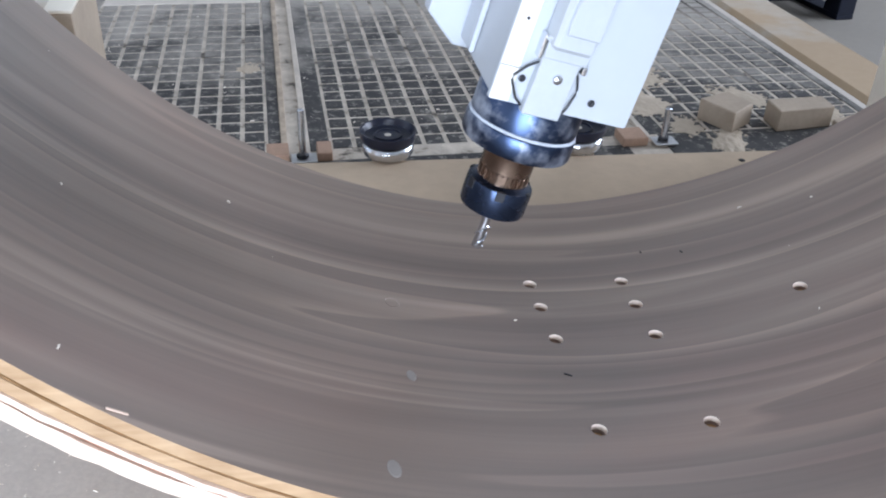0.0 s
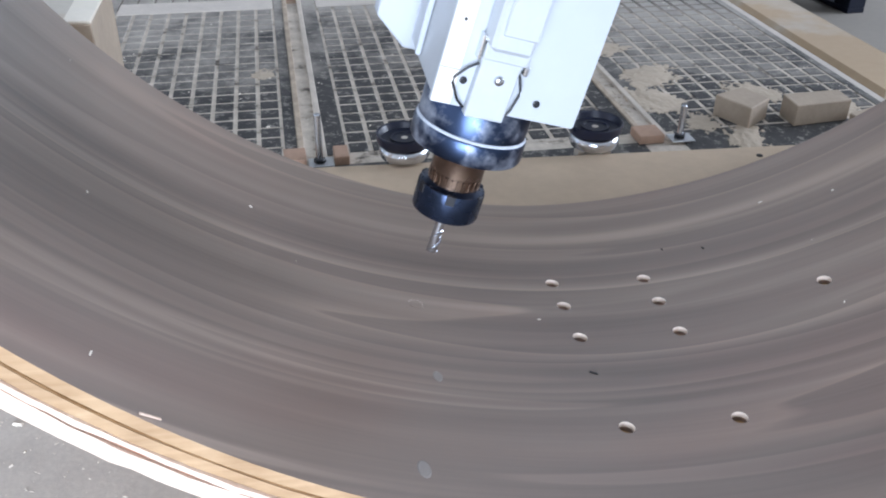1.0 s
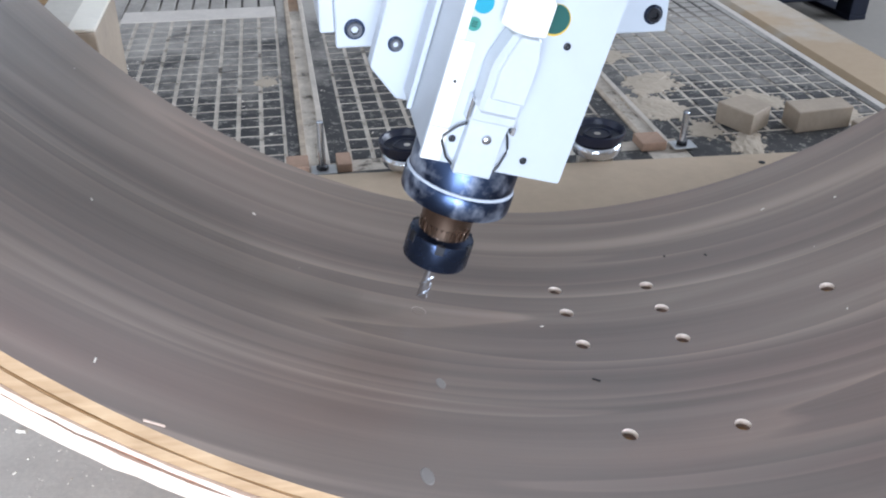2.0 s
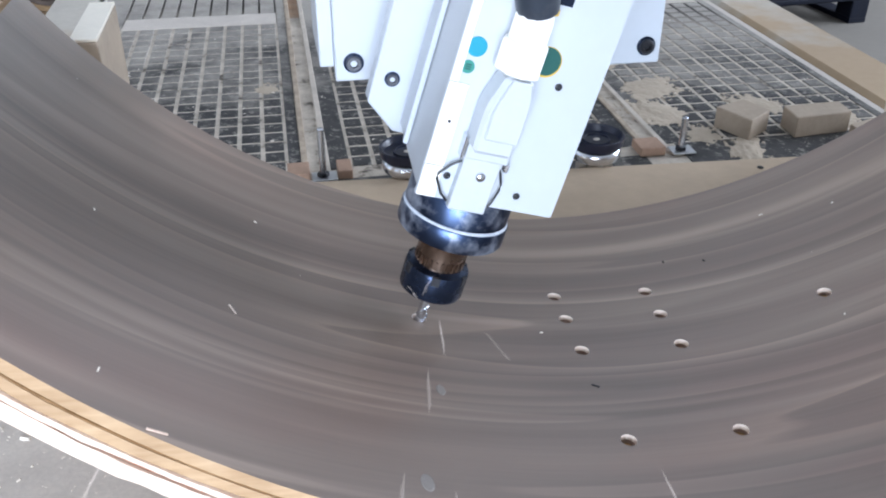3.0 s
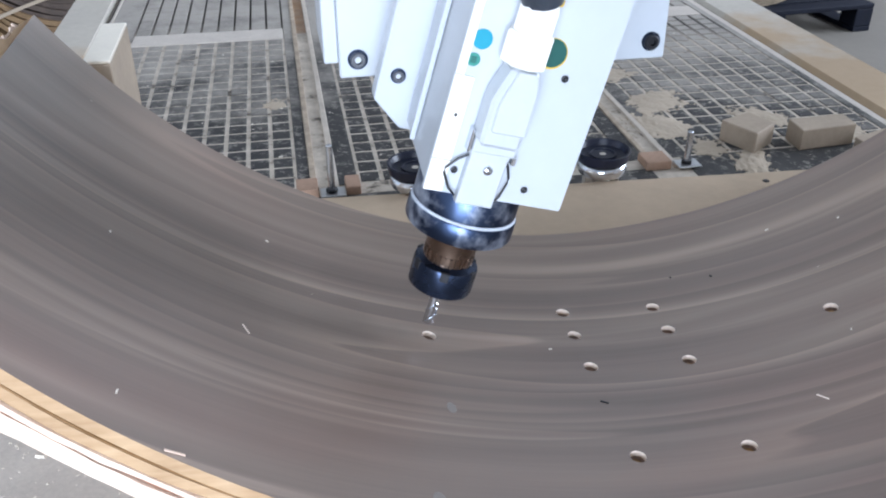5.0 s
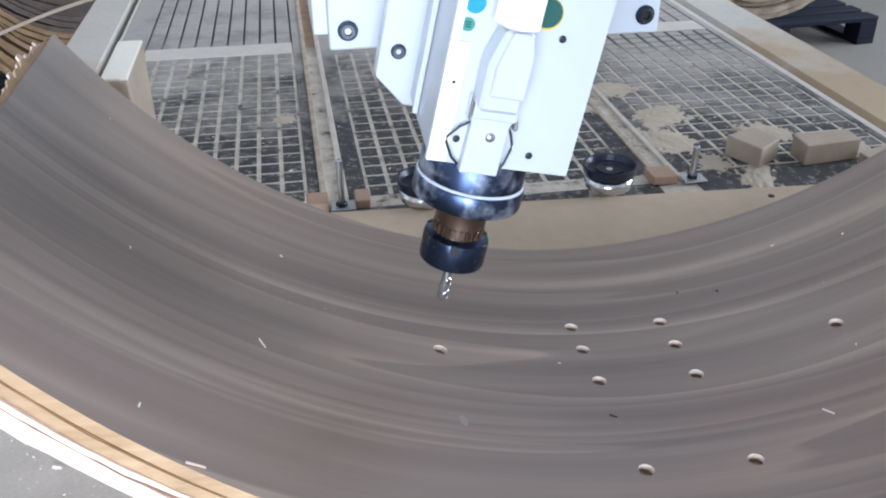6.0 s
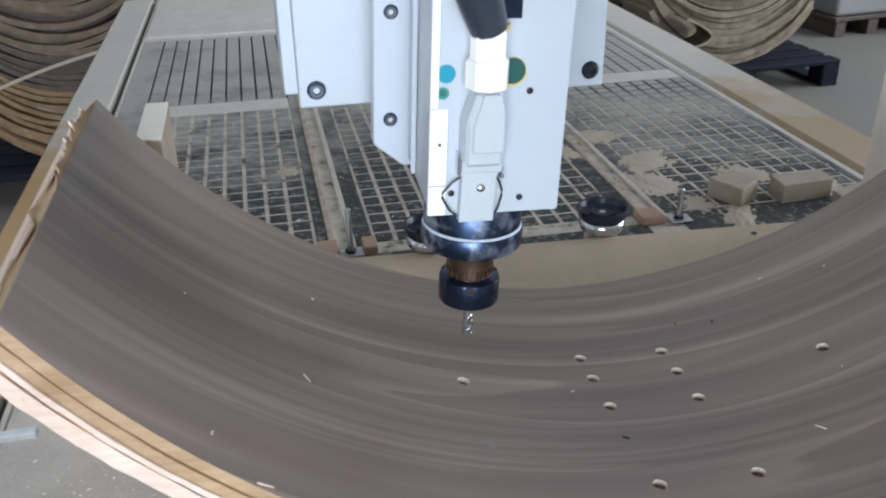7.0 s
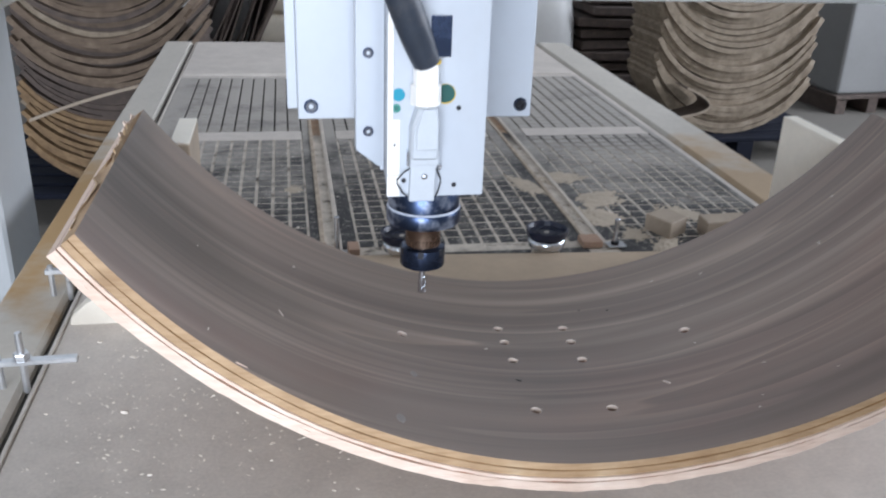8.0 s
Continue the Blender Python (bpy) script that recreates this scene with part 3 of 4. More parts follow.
# splintered veneer and ply left on the raw end edge
def torn(y0, y1, reach, lift, seed):
    """A ragged thin strip of wood that sticks out past the panel's end."""
    rn = random.Random(seed)
    bm = bmesh.new()
    n = 46
    rows = []
    for i in range(n + 1):
        u = i / n
        y = y0 + (y1 - y0) * u
        e = reach * (0.25 + 0.75 * abs(noise.noise(Vector((u * 9, seed, 0))))) * min(1, 6 * u, 6 * (1 - u)) + rn.uniform(0, 0.0016)
        z = lift * noise.noise(Vector((u * 5, seed, 2)))
        a = A0 - e / R
        rows.append([bm.verts.new(at(A0 + 0.001, y, R + lift)), bm.verts.new(at(a, y, R + lift - 0.0012 + z)), bm.verts.new(at(a, y, R + lift + 0.0006 + z)), bm.verts.new(at(A0 + 0.001, y, R + lift + 0.002))])
    for p, q in zip(rows, rows[1:]):
        for k in range(4):
            bm.faces.new((p[k], q[k], q[(k + 1) % 4], p[(k + 1) % 4]))
    bm.faces.new(rows[0])
    bm.faces.new(rows[-1])
    return bm


part("splinter", torn(-0.03, 0.168, 0.012, 0.0015, 3), M_TAN, panel, "torn tan veneer edge")
part("splinter", torn(0.03, 0.172, 0.016, 0.006, 5), M_PALE, panel, "torn pale veneer edge")
part("splinter", torn(-0.19, 0.1, 0.003, 0.011, 6), M_TAN, panel, "torn tan veneer edge")
part("splinter", box(-0.006, 0.006, -0.0008, 0.0008, 0, 0.001, 0.0003), M_PALE, panel, "torn pale splinter", m=Matrix.Translation(at(radians(-35.2), near_y(radians(-35.2)) + 0.004)) @ pose(0, 0, 0, 0, 38, 12))

# core of the hole that the bit drills, pushed down as it cuts
HA = on_panel(-0.1702)
core = tagged(part("wood_core", lathe([(0.00535, -0.001), (0.00535, 0.0)], 20), M_VENEER), "round walnut wood core cut out by the bit", "wood core")

# ---- supports under the panel ----
board = thing("base_board", pose(0.06, 0.0, 0.0, 0, 0, -3.4), "cream birch board lying under the bent panel", "board")
part("plank", box(-0.33, 0.42, 0.0, 0.3305, 0.0, 0.025, 0.0015), M_BOARD, board)
part("screw", lathe([(0.004, 0), (0.004, 0.001), (0.0018, 0.0014), (0.0, 0.0008)], 14), M_BLACK, board, "small dark screw head", m=Matrix.Translation((0.222, 0.305, 0.0247)))


def rib(y0, y1, x0, x1):
    """A saddle board whose upper edge follows the panel's underside."""
    r = R + 0.0292
    pts = []
    n = 30
    a0, a1 = math.asin((x0 - CX) / r), math.asin((x1 - CX) / r)
    for i in range(n + 1):
        a = a0 + (a1 - a0) * i / n
        pts.append((CX + r * math.sin(a), CZ - r * math.cos(a)))
    return prism([(x1, 0.0252), *reversed(pts), (x0, 0.0252)], y0, y1)


for y in (0.015, 0.09):
    s = tagged(part("saddle_rib", rib(y, y + 0.022, -0.24, 0.27), M_BOARD), "curved birch saddle standing under the bent panel", "support", "saddles under the panel")


def upright(x0, x1, y0, y1, h):
    t = thing("support_post", ((x0 + x1) / 2, (y0 + y1) / 2, 0), "pale upright board propping the bent panel's raised end", "support", "posts under the panel")
    w, d = (x1 - x0) / 2, (y1 - y0) / 2
    # Shade and light in the colours: the left post's body dim, its top white.
    part("board", box(-w, w, -d, d, 0.0, h - 0.0032, 0.001), M_WHITEBLOCK if x0 > 0 else M_BLOCK, t, "sawn board, toned darker on the left post for shade")
    part("cap", box(-w, w, -d, d, h - 0.003, h, 0.0008), M_WHITEBLOCK, t, "smooth top edge coloured white as if lit")
    return t


up = upright(-0.433, -0.409, 0.203, 0.322, 0.25)
part("foot", box(-0.045, 0.012, -0.035, 0.035, 0, 0.018, 0.001), M_BLOCK, up, "raw timber foot")
upright(0.452, 0.474, 0.13, 0.30, 0.248)
foot = thing("wedge", (-0.53, 0.217, 0.0), "pale triangular timber wedge under the panel's raised end", "wedge")
part("body", prism([(-0.052, 0.0), (0.09, 0.0), (0.09, 0.12), (0.03, 0.068), (-0.03, 0.03), (-0.05, 0.012)], -0.012, 0.012, 0.0008), M_WHITEBLOCK, foot)

# ---- clamps, pins and suction cups on the table ----
def clamp(x, y, length, bar_z, turn, second):
    t = thing("bar_clamp", pose(x, y, 0, 0, 0, turn), "zinc-plated step clamp bolted into the table slot", "clamp", "clamps along the slot")
    part("bar", box(-length * 0.42, length * 0.58, -0.0055, 0.0055, bar_z, bar_z + 0.007, 0.0012), M_ZINC, t, "flat zinc-plated bar")
    part("bolt", rod((0, 0, -0.006), (0, 0, bar_z + 0.042), 0.0042), M_ZINC, t, "threaded zinc-plated bolt")
    part("nut", lathe([(0.0085, 0), (0.0092, 0.0015), (0.0092, 0.007), (0.0085, 0.0085)], 6, m=Matrix.Translation((0, 0, bar_z + 0.0072))), M_ZINC, t)
    part("washer", lathe([(0.0042, 0), (0.011, 0), (0.011, 0.0012), (0.0042, 0.0012)], 20, m=Matrix.Translation((0, 0, bar_z + 0.0062))), M_ZINC, t)
    part("heel_bolt", rod((second, 0, 0.001), (second, 0, bar_z + 0.013), 0.004), M_ZINC, t, "short heel bolt")
    return t


clamp(-0.599, 0.052, 0.105, 0.032, 2, -0.026)
c = clamp(-0.6, 0.297, 0.07, 0.036, 3, -0.022)
part("cap_nut", lathe([(0.008, 0), (0.0085, 0.006), (0.006, 0.012), (0.0, 0.015)], 16, m=Matrix.Translation((-0.002, 0.02, 0.03))), M_PLASTIC, c, "white domed cap")


def pin(x, y, h, blocks):
    t = thing("rail_stop", (x, y, 0), "steel bolt stop standing in a table rail", "rail stop", "stops in the rails")
    part("bolt", rod((0, 0, 0.003), (0, 0, h), 0.0042), M_STEEL, t, "bright steel bolt")
    part("nut", lathe([(0.0066, 0), (0.0074, 0.001), (0.0074, 0.0055), (0.0066, 0.0065)], 6, m=Matrix.Translation((0, 0, 0.004))), M_BLACK, t)
    part("plate", box(-0.014, 0.017, -0.012, 0.012, 0.0032, 0.0052, 0.0005), M_ZINC, t)
    for x0, x1 in blocks:
        part("block", box(x0, x1, -0.004, 0.03, 0.0, 0.012, 0.001), M_PINK, t, "reddish timber packing block")


pin(-0.217, 0.402, 0.068, [(-0.043, -0.016), (0.018, 0.036)])
pin(0.247, 0.398, 0.05, [(-0.056, -0.022)])


def suction_cup():
    t = thing("suction_cup", (0, 0, 0), "black rubber suction cup on a short metal stem", "suction cup", "suction cups on the table")
    part("stem", lathe([(0.011, 0.0), (0.011, 0.03)], 24), M_ALU, t, "metal stem")
    for s in (-1, 1):
        part("foot", box(s * 0.017 - 0.005, s * 0.017 + 0.005, -0.006, 0.006, 0, 0.03, 0.001), M_ALU, t)
    part("plate", lathe([(0.024, 0.027), (0.0282, 0.0285), (0.0305, 0.0335), (0.0305, 0.037), (0.0288, 0.0415), (0.0255, 0.044)], 40), M_STEEL, t, "bright turned metal disc", smooth=True)
    cup = part("cup", lathe([(0.027, 0.0442), (0.0312, 0.0458), (0.0325, 0.0495), (0.0335, 0.0578), (0.0325, 0.0585), (0.0305, 0.0575), (0.0275, 0.051), (0.014, 0.049), (0.0, 0.0485)], 48), M_RUBBER, t, "black rubber lip", smooth=True)
    part("rib", lathe([(0.014, 0.05), (0.0145, 0.0525), (0.0165, 0.0525), (0.017, 0.051)], 36), M_RUBBER, cup)
    part("valve", lathe([(0.004, 0.0487), (0.004, 0.0515), (0.0, 0.0518)], 16), M_ALU, cup)
    return t


cup = suction_cup()
cup.scale = (1.0, 1.0, 0.98)
cup.location = (0.112, 0.352, 0.0)
copy_thing(cup, pose(-0.119, 0.358, 0, 0, 0, 40))


def offcut(pts, h, m, label):
    """A sawn block from a plan outline."""
    bm = bmesh.new()
    f = bm.faces.new([bm.verts.new((x, y, 0)) for x, y in pts])
    r = bmesh.ops.extrude_face_region(bm, geom=[f])
    for v in (g for g in r["geom"] if isinstance(g, bmesh.types.BMVert)):
        v.co.z = h
    bmesh.ops.bevel(bm, geom=list(bm.edges), offset=0.0012, segments=1, affect="EDGES")
    return tagged(part("timber_offcut", bm, M_BLOCK, m=m), label, "timber offcut", "offcuts on the table")


offcut([(-0.03, -0.035), (0.012, -0.005), (-0.005, 0.04), (-0.055, 0.02)], 0.03, pose(0.383, 0.452, 0, 0, 0, 0), "pale sawn timber block lying on the grooved table")
offcut([(-0.035, -0.022), (0.05, -0.02), (0.055, 0.018), (-0.03, 0.02)], 0.03, pose(0.452, 0.44, 0, 0, 0, 4), "longer pale sawn timber block lying on the grooved table")
offcut([(-0.04, -0.03), (0.03, -0.02), (0.03, 0.02), (-0.035, 0.01)], 0.018, pose(0.53, 0.405, 0, 0, 0, 10), "low pale sawn timber block lying on the grooved table")

# ---- tilting spindle head; its own space starts at the bit's tip ----
head = thing("spindle_head", (-0.16, -0.0485, 0.14), "white tilting router spindle with steel collet and cutter", "router spindle")
bit = part("drill_bit", lathe([(0.0, 0.0), (0.0035, 0.0006), (0.0038, 0.002), (0.0034, 0.019), (0.0033, 0.021), (0.0033, 0.039)], 20), M_STEEL, head, "bright steel cutter", smooth=True)
for s in (0, math.pi):
    f = bmesh.new()
    rows = []
    for i in range(14):
        a, z = s + i * 0.42, 0.0006 + i * 0.00145
        rows.append([f.verts.new((0.0026 * math.cos(a - 0.5), 0.0026 * math.sin(a - 0.5), z)), f.verts.new((0.0046 * math.cos(a), 0.0046 * math.sin(a), z)), f.verts.new((0.0026 * math.cos(a + 0.7), 0.0026 * math.sin(a + 0.7), z))])
    for p, q in zip(rows, rows[1:]):
        for k in range(3):
            f.faces.new((p[k], p[(k + 1) % 3], q[(k + 1) % 3], q[k]))
    f.faces.new(rows[0])
    f.faces.new(rows[-1])
    part("flute", f, M_STEEL, bit)
nut = part("collet_nut", lathe([(0.0045, 0.0335), (0.009, 0.0325), (0.0195, 0.0333), (0.0232, 0.0352), (0.0238, 0.037), (0.0238, 0.0535), (0.0232, 0.0555), (0.0195, 0.056), (0.016, 0.058)], 56), M_DARKSTEEL, head, "dark blued collet nut", smooth=True)
for k in range(6):
    part("notch", box(0.0218, 0.0241, -0.0032, 0.0032, 0.049, 0.0562, 0.0004), M_BLACK, nut, m=pose(0, 0, 0, 0, 0, 17 + 60 * k))
part("collet", lathe([(0.0034, 0.029), (0.0052, 0.0295), (0.006, 0.034)], 24), M_STEEL, head, "bright collet end", smooth=True)
part("shaft", lathe([(0.0172, 0.057), (0.0172, 0.065), (0.0178, 0.0655), (0.0178, 0.066), (0.0185, 0.0665), (0.0185, 0.081), (0.0195, 0.0835), (0.0195, 0.086)], 48), M_GOLD, head, "bronze-coloured spindle nose", smooth=True)
for k in range(26):
    part("spline", box(0.0172, 0.0186, -0.0007, 0.0007, 0.0582, 0.0652, 0.0002), M_GOLD, head, m=pose(0, 0, 0, 0, 0, 360 / 26 * k))
part("flange", lathe([(0.02, 0.0845), (0.034, 0.0845), (0.0378, 0.0857), (0.0388, 0.0875), (0.0388, 0.0995), (0.0382, 0.1008), (0.0372, 0.1012)], 64), M_FLANGE, head, "dusty turned steel flange", smooth=True)
part("dust_ring", lathe([(0.0345, 0.1012), (0.0382, 0.1012), (0.0378, 0.1022), (0.0372, 0.1028), (0.0345, 0.1028)], 64), M_RINGDUST, head, "pale dust line caught on the flange step", smooth=True)
part("upper_flange", lathe([(0.035, 0.1028), (0.0371, 0.1032), (0.0371, 0.121), (0.036, 0.123), (0.03, 0.1245)], 64), M_FLANGE, head, "dusty steel bearing housing", smooth=True)


def plan_prism(outline, z0, z1, bevel=0.0):
    """An outline in x and y, given a height."""
    bm = bmesh.new()
    f = bm.faces.new([bm.verts.new((x, y, z0)) for x, y in outline])
    r = bmesh.ops.extrude_face_region(bm, geom=[f])
    for v in (g for g in r["geom"] if isinstance(g, bmesh.types.BMVert)):
        v.co.z = z1
    if bevel:
        bmesh.ops.bevel(bm, geom=list(bm.edges), offset=bevel, segments=2, affect="EDGES")
    return bm


TOP = 0.56
part("motor_body", plan_prism([(-0.041, -0.0335), (0.0505, -0.0335), (0.0505, 0.08), (-0.036, 0.08)], 0.1255, TOP, 0.0012), M_WHITE, head, "white enamelled motor housing")
part("side_rib", plan_prism([(-0.0425, 0.03), (-0.0388, 0.03), (-0.0381, 0.042), (-0.0405, 0.042)], 0.13, TOP, 0.0006), M_WHITE, head, "narrow white side rib")
part("front_cover", plan_prism([(-0.043, -0.0385), (0.053, -0.0385), (0.053, -0.0336), (-0.043, -0.0336)], 0.1245, TOP, 0.0008), M_WHITE, head, "flat white front cover plate")
# The edge's glare is painted: a whiter material than the cover it belongs to.
part("edge_strip", box(-0.043, -0.0305, -0.0402, -0.0386, 0.1255, 0.1475, 0.0004), M_PLASTIC, head, "folded edge coloured whiter to look strongly lit")
part("edge_strip", box(-0.043, -0.0305, -0.0402, -0.0386, 0.148, 0.203, 0.0004), M_PLASTIC, head, "folded edge coloured whiter to look strongly lit")
part("edge_strip", box(-0.043, -0.0375, -0.0402, -0.0386, 0.2035, 0.305, 0.0004), M_PLASTIC, head, "folded edge coloured whiter to look strongly lit")
side = part("mount_plate", prism([(-0.064, 0.137), (-0.04, 0.118), (0.05, 0.118), (0.05, TOP), (-0.064, TOP)], 0.0802, 0.098, 0.001), M_WHITE, head, "thick white mounting plate with a chamfered corner")
part("spacer", lathe([(0.03, 0), (0.03, 0.03)], 40, m=Matrix.Translation((0, 0.13, 0.295)) @ pose(0, 0, 0, 90)), M_GREYCAST, head, "round grey pivot boss")


def socket_screw(parent, x, y, z, r=0.008, material=None):
    """A socket head screw that looks towards -y."""
    s = part("screw", lathe([(r, 0.0), (r, r * 0.55), (r * 0.85, r * 0.75), (r * 0.52, r * 0.75), (r * 0.48, r * 0.2), (0.0, r * 0.2)], 24, m=Matrix.Translation((x, y, z)) @ pose(0, 0, 0, 90)), material or M_SCREW, parent, "socket head screw", smooth=True)
    part("socket", lathe([(r * 0.44, 0.0), (r * 0.44, r * 0.4), (0.0, r * 0.4)], 6, m=Matrix.Translation((x, y, z)) @ pose(0, 0, 0, 90)), M_BLACK if material else M_GREYCAST, parent, "pale hexagon socket" if material is None else "")
    part("washer", lathe([(r * 0.9, 0.0), (r * 1.3, 0.0), (r * 1.3, r * 0.14), (r * 0.9, r * 0.14)], 24, m=Matrix.Translation((x, y - 0.0002, z)) @ pose(0, 0, 0, 90)), M_DARKSTEEL, parent)
    return s


for z in (0.158, 0.243, 0.328, 0.413):
    socket_screw(side, -0.0505, 0.0802, z, 0.0044)
# connector on the cover: latch, hood, gland and hose
CXX = -0.0095
latch = part("latch", prism([(CXX - 0.0125, 0.122), (CXX + 0.0125, 0.122), (CXX + 0.0135, 0.1555), (CXX + 0.015, 0.1595), (CXX + 0.015, 0.1675), (CXX - 0.0125, 0.1675), (CXX - 0.0125, 0.1595), (CXX - 0.0115, 0.1555)], -0.0465, -0.0385, 0.0007), M_GREYCAST, head, "pressed steel latch plate")
part("rivet", lathe([(0.0032, 0), (0.003, 0.0014), (0.0018, 0.0024), (0, 0.0027)], 20, m=Matrix.Translation((CXX + 0.002, -0.0465, 0.148)) @ pose(0, 0, 0, 90)), M_STEEL, latch, smooth=True)
part("clip_band", box(CXX - 0.0125, CXX + 0.016, -0.0492, -0.0466, 0.1595, 0.1735, 0.0008), M_GREYCAST, latch, "bright folded steel band")
part("lip", box(CXX - 0.003, CXX + 0.0125, -0.054, -0.0466, 0.1736, 0.1785, 0.0016), M_BRIGHT, latch, "bright steel catch")
part("catch", box(CXX - 0.015, CXX - 0.0126, -0.0475, -0.0386, 0.158, 0.1735, 0.0006), M_STEEL, latch)
part("catch", box(CXX + 0.0155, CXX + 0.0185, -0.0475, -0.0386, 0.154, 0.1595, 0.0006), M_STEEL, latch)
for s, dx in ((-1, -0.0115), (0.42, 0.0135)):
    pts = [(CXX + dx, -0.0425, 0.155), (CXX + dx + s * 0.006, -0.0425, 0.151), (CXX + dx + s * 0.0125, -0.0425, 0.1435), (CXX + dx + s * 0.0125, -0.0425, 0.14), (CXX + dx + s * 0.007, -0.0425, 0.13), (CXX + dx + s * 0.002, -0.0425, 0.126)]
    part("bail", tube(pts, 0.0008, 8), M_BLACK, latch, "bent dark wire bail", smooth=True)
part("hood", prism([(CXX - 0.013, 0.168), (CXX + 0.013, 0.168), (CXX + 0.013, 0.206), (CXX + 0.011, 0.2195), (CXX - 0.006, 0.2195), (CXX - 0.013, 0.198)], -0.0605, -0.0386, 0.0025), M_GREYCAST, head, "grey cast connector hood")
part("hood_front", prism([(CXX - 0.009, 0.179), (CXX + 0.0122, 0.179), (CXX + 0.0122, 0.206), (CXX + 0.009, 0.2185), (CXX - 0.003, 0.2185), (CXX - 0.009, 0.197)], -0.0635, -0.0607, 0.0008), M_GREYCAST, head, "raised face of the connector hood")
gl = Matrix.Translation((CXX + 0.001, -0.051, 0))
part("gland_nut", lathe([(0.0128, 0.2197), (0.0145, 0.221), (0.0145, 0.238), (0.0132, 0.2395)], 8, m=gl), M_PLASTIC, head, "white plastic gland nut")
part("gland_cap", lathe([(0.012, 0.2396), (0.012, 0.254), (0.011, 0.258), (0.008, 0.2585)], 10, m=gl), M_PLASTIC, head, "white plastic gland cap")
part("ring", lathe([(0.0085, 0.258), (0.0105, 0.258), (0.0105, 0.261), (0.0085, 0.261)], 20, m=gl @ Matrix.Translation((0.004, 0.004, 0))), M_YELLOW, head, "yellow cable tie")
hose_pts = []
for i in range(24):
    u = i / 23
    hose_pts.append((CXX + 0.001 - 0.115 * u, -0.051 - 0.03 * math.sin(u * 2.4), 0.2586 + 0.27 * u))
part("hose", tube(hose_pts, [0.0125 + 0.0025 * math.sin(min(1, i / 3) * 1.57) for i in range(24)], 20), M_HOSE, head, "thick black cable hose", smooth=True)
# Dark patch laid on the cover, painting the shade of a recessed opening.
part("plate", box(-0.003, 0.0165, -0.0392, -0.0386, 0.262, 0.3, 0.0002), M_DARKSTEEL, head, "dark patch in place of the shaded opening behind the hose")
part("sticker", lathe([(0.0062, 0), (0.0062, 0.0004), (0, 0.0004)], 32, m=Matrix.Translation((-0.0325, -0.0387, 0.2265)) @ pose(0, 0, 0, 90)), M_BLUE, head, "round blue sticker")
small = part("sticker", lathe([(0.0042, 0), (0.0042, 0.0004), (0, 0.0004)], 32, m=Matrix.Translation((-0.0345, -0.0387, 0.2135)) @ pose(0, 0, 0, 90)), M_TEAL, head, "small teal sticker")
for k in range(3):
    part("print_bar", box(-0.0363, -0.0327, -0.0393, -0.0391, 0.2118 + 0.0014 * k, 0.2126 + 0.0014 * k), M_GREEN, small)
part("sticker", lathe([(0.0089, 0), (0.0089, 0.0004), (0, 0.0004)], 32, m=Matrix.Translation((0.0125, -0.0389, 0.2275)) @ pose(0, 0, 0, 90)), M_GREEN, head, "round dark green sticker")
part("sticker_rim", lathe([(0.0098, 0), (0.0098, 0.0002), (0, 0.0002)], 32, m=Matrix.Translation((0.0125, -0.0386, 0.227)) @ pose(0, 0, 0, 90)), M_YELLOW, head, "yellow rim of the green sticker")
for x, z in ((0.0235, 0.136), (-0.0265, 0.1415), (0.0255, 0.2135)):
    part("screw", lathe([(0.0024, 0), (0.0024, 0.0006), (0.0012, 0.0009), (0, 0.0003)], 14, m=Matrix.Translation((x, -0.0386, z)) @ pose(0, 0, 0, 90)), M_BLACK, head, "small dark screw")
part("screw", lathe([(0.0011, 0), (0.0011, 0.0005), (0, 0.0005)], 10, m=Matrix.Translation((-0.036, -0.0402, 0.178)) @ pose(0, 0, 0, 90)), M_BLACK, head, "tiny dark screw")

# ---- carriage behind the head; it slides but does not tilt. Its space starts at the tilt axis ----
ARM = 0.295
car = thing("carriage", (-0.15, -0.0485, 0.43), "white steel carriage plate carrying the tilting spindle", "machine carriage")
OX = 0.0115
plate_l = part("plate", prism([(OX - 0.136, -0.138), (OX - 0.06, -0.138), (OX - 0.06, 0.4), (OX - 0.136, 0.4)], 0.137, 0.15, 0.0012), M_WHITE, car, "white painted steel plate")
part("return_edge", box(OX - 0.1478, OX - 0.1363, 0.139, 0.24, -0.126, 0.4, 0.001), M_WHITE, car)
plate_r = part("plate", prism([(OX + 0.06, -0.138), (OX + 0.1345, -0.138), (OX + 0.1345, 0.4), (OX + 0.06, 0.4)], 0.137, 0.15, 0.0012), M_WHITE, car, "white painted steel plate")
part("web", box(OX - 0.0597, OX + 0.0597, 0.1585, 0.19, -0.05, 0.4), M_GREYCAST, car, "grey cast back plate")
socket_screw(plate_l, OX - 0.1215, 0.137, -0.123, 0.0062)
socket_screw(plate_r, OX + 0.1215, 0.137, -0.123, 0.0062, M_BLACK)
part("slide", box(OX - 0.1, OX + 0.1, 0.19, 0.6, 0.1, 0.4, 0.004), M_WHITE, car)

# ---- gantry ----
gantry = thing("gantry", (0, 0, 0), "pale enamelled gantry bridging the router table", "machine gantry")
# Left column darker and bracket whiter than the beam: painted shade and glare.
part("column", box(-0.97, -0.782, 0.64, 0.84, FLOOR, 0.335, 0.006), M_GREYCOL, gantry, "pale enamelled column")
part("beam", box(-0.97, 1.9, 0.66, 0.86, 0.366, 0.75, 0.006), M_GANTRY, gantry, "long pale enamelled cross beam")
